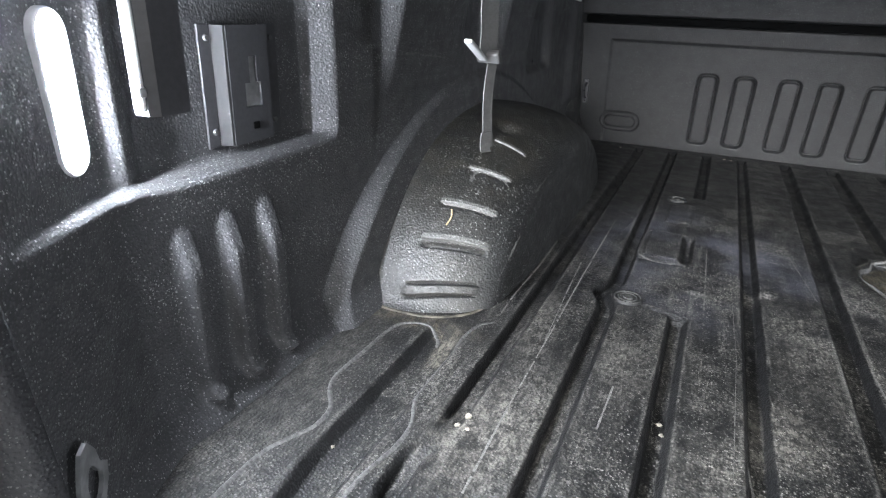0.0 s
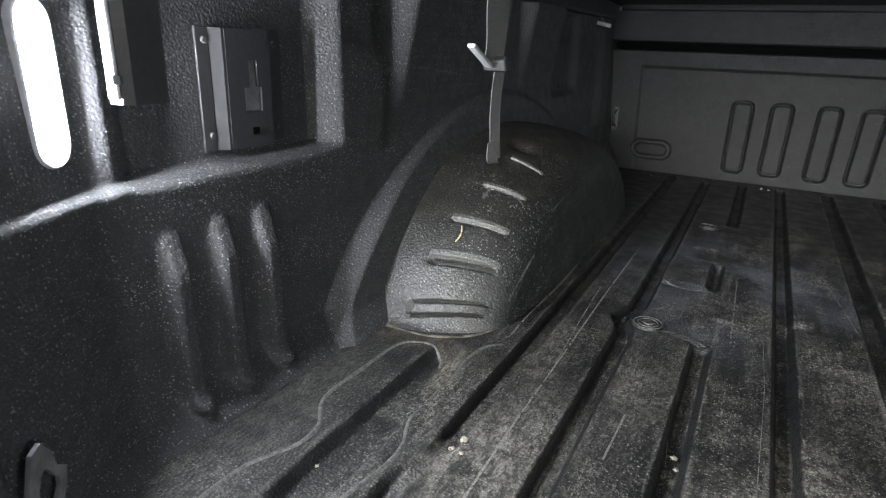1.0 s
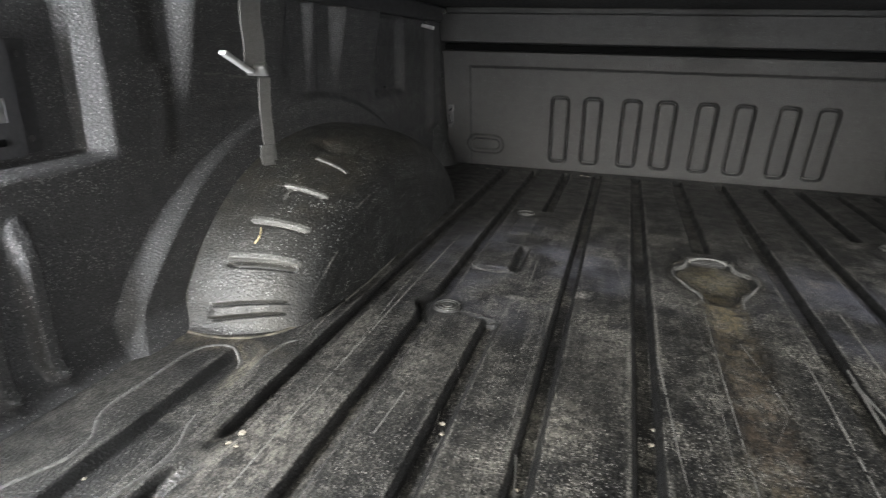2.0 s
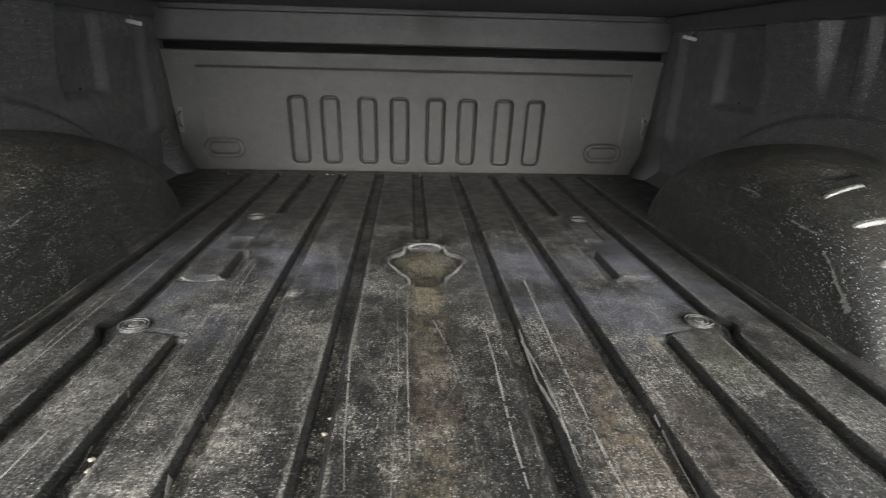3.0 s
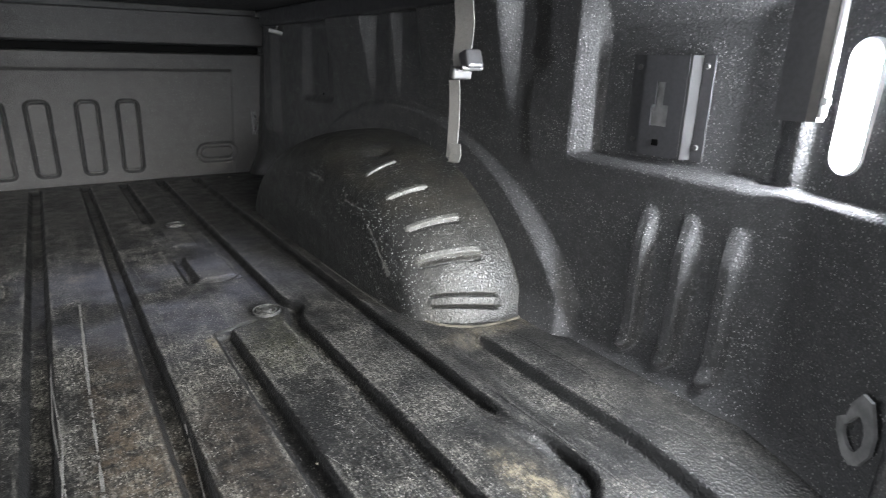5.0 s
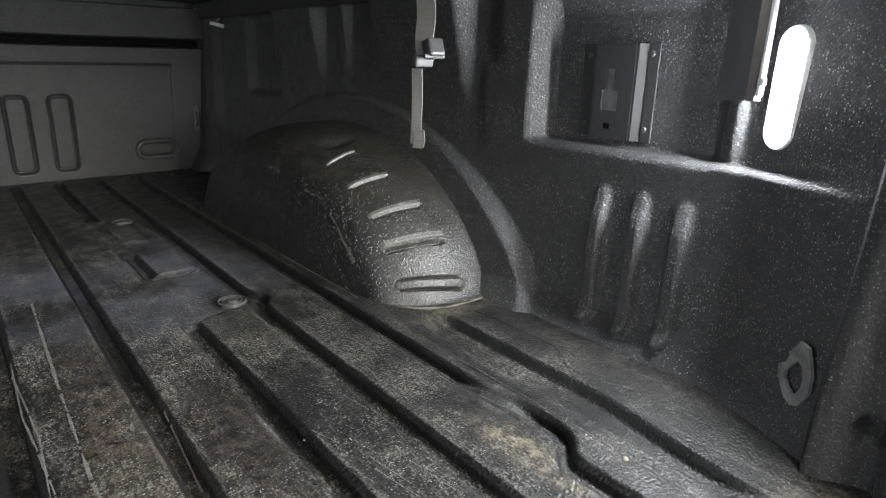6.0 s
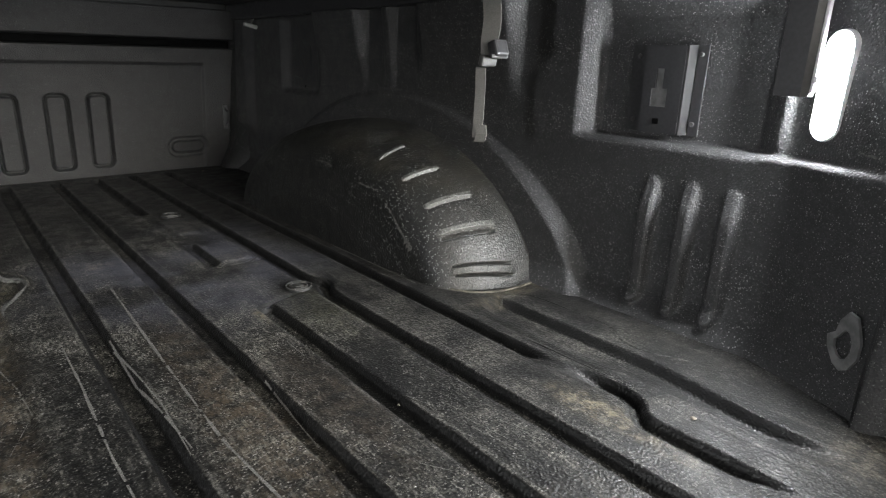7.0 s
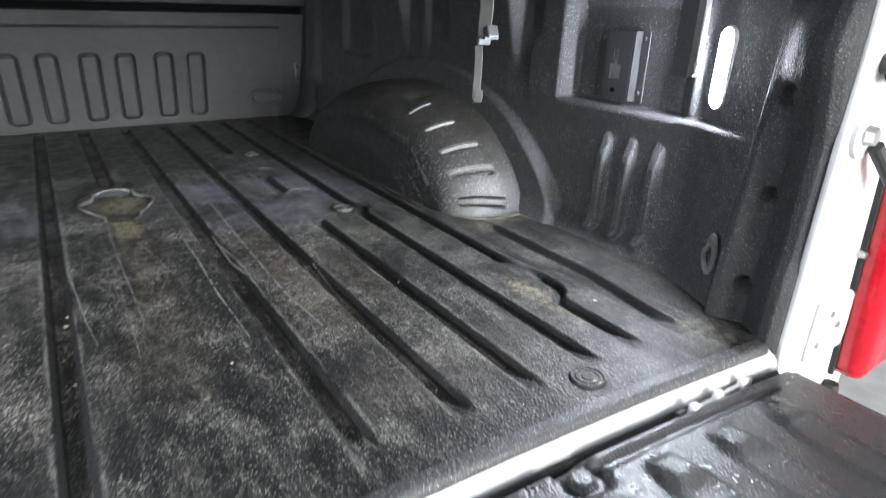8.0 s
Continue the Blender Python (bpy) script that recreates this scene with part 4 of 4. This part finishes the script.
strap(1, 0.640, "grey webbing strap with dark cam buckle hanging from the cover", WEB)
strap(-1, 0.618, "grey webbing strap with long cam buckle hanging from the cover", WEB_SHADED)


def hook(s):
    t = thing("toggle_cord", (s * 0.795, 1.80, 0.456), "small pale toggle on a cord below the cover rail", "toggle", "toggles")
    part("cord", tube(bmesh.new(), [(0, 0, 0), (s * 0.006, 0, 0.012), (s * 0.016, 0, 0.03)], 0.0022), WEB, t)
    part("toggle", box(bmesh.new(), (0, 0, -0.002), (0.042, 0.010, 0.011), 0.002, Matrix.Rotation(radians(12), 3, "Y")), ALU, t)
    return t


hook(1), hook(-1)


def ring_plate(s):
    t = thing("anchor_plate", (s * 0.7385, 0.131, 0.078), "grey metal tie-down plate with a rounded opening low on the wall", "tie-down plate", "tie-down plates")
    outer = [(0.000, 0.047), (-0.012, 0.044), (-0.017, 0.032), (-0.024, 0.012), (-0.024, -0.012), (-0.014, -0.033), (-0.004, -0.040), (0.008, -0.034), (0.021, -0.014), (0.024, 0.002), (0.013, 0.012), (0.010, 0.030)]
    inner = [(0.000, 0.020), (-0.004, 0.021), (-0.008, 0.017), (-0.013, 0.006), (-0.013, -0.008), (-0.008, -0.020), (-0.002, -0.023), (0.005, -0.020), (0.012, -0.010), (0.013, 0.000), (0.008, 0.006), (0.004, 0.014)]
    bm = bmesh.new()
    rings = [[bm.verts.new((-s * d, y * 0.92, z * 0.80)) for y, z in poly] for poly, d in ((outer, 0.0), (outer, 0.0035), (inner, 0.0035), (inner, 0.0))]
    for a, b in zip(rings, rings[1:] + rings[:1]):
        for k in range(len(a)):
            bm.faces.new((a[k], a[(k + 1) % len(a)], b[(k + 1) % len(a)], b[k]))
    part("plate", bm, ANCHOR, t)
    t.rotation_euler = (0, 0, -s * radians(32))
    return t


ring_plate(1), ring_plate(-1)


def floor_bolt(x, y):
    t = thing("floor_bolt", (x, y, float(floor_z(np.array(x), np.array(y))) + 0.001), "worn round bolt with ringed washer in the bed floor", "bolt", "floor bolts")
    part("washer", rod(bmesh.new(), (0, 0, -0.002), (0, 0, 0.002), 0.024, 0.022, 28), FLOOR, t)
    bm = bmesh.new()
    for r in (0.0205, 0.0145):
        pts = [(r * math.cos(a), r * math.sin(a), 0.0022) for a in [2 * math.pi * k / 28 for k in range(29)]]
        tube(bm, pts, 0.0013, 6)
    part("ring", bm, RUBRING, t, "rubbed bright rings")
    part("head", rod(bmesh.new(), (0, 0, 0.001), (0, 0, 0.0035), 0.009, 0.007, 20), RUBRING, t)
    return t


for x, y in ((0.427, 0.824), (-0.429, 0.812), (0.417, 0.070), (-0.417, 0.070), (0.40, 1.42), (-0.40, 1.42)):
    floor_bolt(x, y)


def bulk_clip(s):
    t = thing("hook_bracket", (s * 0.768, 1.996, 0.170), "small black hook bracket on the bulkhead edge", "hook", "bulkhead hooks")
    part("base", box(bmesh.new(), (0, -0.002, 0), (0.018, 0.006, 0.080), 0.002), BLACKMETAL, t)
    part("loop", tube(bmesh.new(), [(0, -0.004, 0.024), (s * 0.002, -0.018, 0.016), (s * 0.002, -0.022, 0), (s * 0.002, -0.018, -0.016), (0, -0.004, -0.024)], 0.004), BLACKMETAL, t)
    for dz in (0.034, -0.034):
        part("screw", rod(bmesh.new(), (0, -0.004, dz), (0, -0.009, dz), 0.003, 0.002, 10), DULL, t)
    return t


bulk_clip(1), bulk_clip(-1)


# ---- scratches and litter ----
def scratch(pts, width, host=None, lift=0.0007, height=floor_z, seed=1):
    """A thin broken scuff drawn on the liner along pts (x, y)."""
    rnd = random.Random(seed)
    bm = bmesh.new()
    for (x0, y0), (x1, y1) in zip(pts, pts[1:]):
        n = max(2, int(math.hypot(x1 - x0, y1 - y0) / 0.006))
        d = Vector((x1 - x0, y1 - y0, 0)).normalized()
        side = Vector((-d.y, d.x, 0))
        prev, w = None, width / 5
        for k in range(n + 1):
            f = k / n
            x, y = x0 + (x1 - x0) * f, y0 + (y1 - y0) * f
            w = 0.75 * w + 0.25 * width * rnd.uniform(0.0, 1.0) / 2.6
            row = []
            for q in (-w, w):
                px, py = x + side.x * q, y + side.y * q
                row.append(bm.verts.new((px, py, float(height(np.array(px), np.array(py))) + lift)))
            if prev and rnd.random() > 0.05:
                bm.faces.new((prev[0], prev[1], row[1], row[0]))
            prev = row
    part("scratch", bm, SCRATCH, host)


scratch([(0.183, 1.00), (0.180, 0.85), (0.177, 0.70), (0.175, 0.49), (0.185, 0.36)], 0.0075, bed_floor, seed=2)
scratch([(0.086, 0.83), (0.087, 0.70), (0.084, 0.53), (0.088, 0.38)], 0.006, bed_floor, seed=3)
scratch([(0.140, 0.81), (0.138, 0.67), (0.143, 0.58), (0.147, 0.50)], 0.005, bed_floor, seed=4)
scratch([(-0.527, 0.92), (-0.520, 0.76), (-0.512, 0.62)], 0.003, bed_floor, seed=5)
scratch([(0.260, 0.585), (0.257, 0.52), (0.252, 0.44)], 0.0045, bed_floor, seed=7)
for k, (x, y0, y1) in enumerate(((-0.275, 0.45, 0.95), (-0.045, 0.4, 0.95), (0.28, 0.7, 1.15))):
    scratch([(x, y0), (x + 0.004, (y0 + y1) / 2), (x - 0.003, y1)], 0.0018, bed_floor, seed=300 + k)
for k, (pts, width) in enumerate((([(-0.510, 1.19), (-0.512, 0.86), (-0.511, 0.66), (-0.511, 0.46), (-0.508, 0.32)], 0.005), ([(-0.592, 1.00), (-0.590, 0.87), (-0.594, 0.74), (-0.592, 0.66)], 0.006),
                                  ([(0.590, 1.00), (0.592, 0.87), (0.594, 0.72)], 0.006), ([(-0.108, 0.74), (-0.096, 0.54), (-0.088, 0.46)], 0.004), ([(-0.030, 0.95), (-0.030, 0.74), (-0.027, 0.50)], 0.004),
                                  ([(-0.321, 1.08), (-0.318, 0.93), (-0.316, 0.81)], 0.005), ([(-0.184, 1.19), (-0.165, 1.06), (-0.150, 0.95)], 0.004), ([(0.138, 0.78), (0.147, 0.60), (0.143, 0.49)], 0.004),
                                  ([(0.010, 0.84), (0.030, 0.735), (0.036, 0.66)], 0.004), ([(-0.409, 0.56), (-0.412, 0.47)], 0.005), ([(-0.26, 0.50), (-0.25, 0.43)], 0.008))):
    scratch(pts, width, bed_floor, seed=400 + k)
for k in range(26):
    rnd = random.Random(100 + k)
    x, y, a, l = rnd.uniform(-0.5, 0.5), rnd.uniform(0.15, 0.9), rnd.gauss(1.57, 0.5), rnd.uniform(0.02, 0.07)
    scratch([(x, y), (x + l * math.cos(a), y + l * math.sin(a))], 0.0016, bed_floor, seed=200 + k)


def wall_mark(s, host, pts, width, seed):
    """A thin pale scrape on a side wall along pts (y, z)."""
    rnd = random.Random(seed)
    bm = bmesh.new()
    prev = None
    for (y0, z0), (y1, z1) in zip(pts, pts[1:]):
        n = max(2, int(math.hypot(y1 - y0, z1 - z0) / 0.005))
        for k in range(n + 1):
            y, z = y0 + (y1 - y0) * k / n, z0 + (z1 - z0) * k / n + rnd.gauss(0, 0.0008)
            w = width * rnd.uniform(0.3, 1.0) / 2
            row = [bm.verts.new((s * (float(wall_x(np.array(y), np.array(z + q))) - 0.0008), y, z + q)) for q in (-w, w)]
            if prev and rnd.random() > 0.12:
                bm.faces.new((prev[0], prev[1], row[1], row[0]))
            prev = row
    part("scrape", bm, SCUFF, host, "thin pale scrape")


wall_mark(-1, side_walls[-1], [(0.74, 0.352), (0.80, 0.350), (0.84, 0.344), (0.91, 0.337)], 0.005, 71)
wall_mark(1, side_walls[1], [(0.174, 0.280), (0.153, 0.277), (0.137, 0.276)], 0.003, 72)
wall_mark(1, side_walls[1], [(0.309, 0.200), (0.310, 0.186)], 0.004, 73)


def crumb(x, y, size, mat=PAPER, z=None):
    rnd = random.Random(int((x * 31 + y * 17) * 1000))
    bm = bmesh.new()
    bmesh.ops.create_icosphere(bm, subdivisions=2, radius=size * 0.7)
    for v in bm.verts:
        v.co = Vector((v.co.x * rnd.uniform(0.6, 1.3), v.co.y * rnd.uniform(0.5, 1.5), v.co.z * rnd.uniform(0.3, 0.6)))
    h = float(floor_z(np.array(x), np.array(y))) if z is None else z
    ob = part("crumb", bm, mat)
    ob.location = (x, y, h + size * 0.35)
    return tagged(ob, "pale crumb of dirt lying on the bed floor", "crumb", "litter on the floor")


for x, y, size in ((-0.121, 0.565, 0.005), (-0.350, 0.527, 0.0055), (-0.346, 0.510, 0.004), (-0.118, 0.595, 0.0035), (0.585, 0.215, 0.0045), (-0.545, 0.425, 0.006), (-0.552, 0.412, 0.005), (-0.538, 0.405, 0.004),
                   (-0.66, 0.33, 0.003), (-0.30, 1.96, 0.007), (-0.28, 1.955, 0.005), (-0.62, 1.95, 0.006), (0.66, 1.95, 0.006), (-0.12, 0.40, 0.003), (0.05, 0.33, 0.003), (0.36, 0.45, 0.0025), (-0.25, 0.45, 0.003)):
    crumb(x, y, size)
bm = tube(bmesh.new(), [(0.004 * math.sin(k * 0.5), 0.0, 0.0045 * k) for k in range(7)], 0.0011, 6)
st = tagged(part("straw", bm, STRAW), "short curved dry straw stuck on the wheel arch", "straw")
st.matrix_world = pose(-0.700, 0.6965, 0.112, -42, 0, 0)
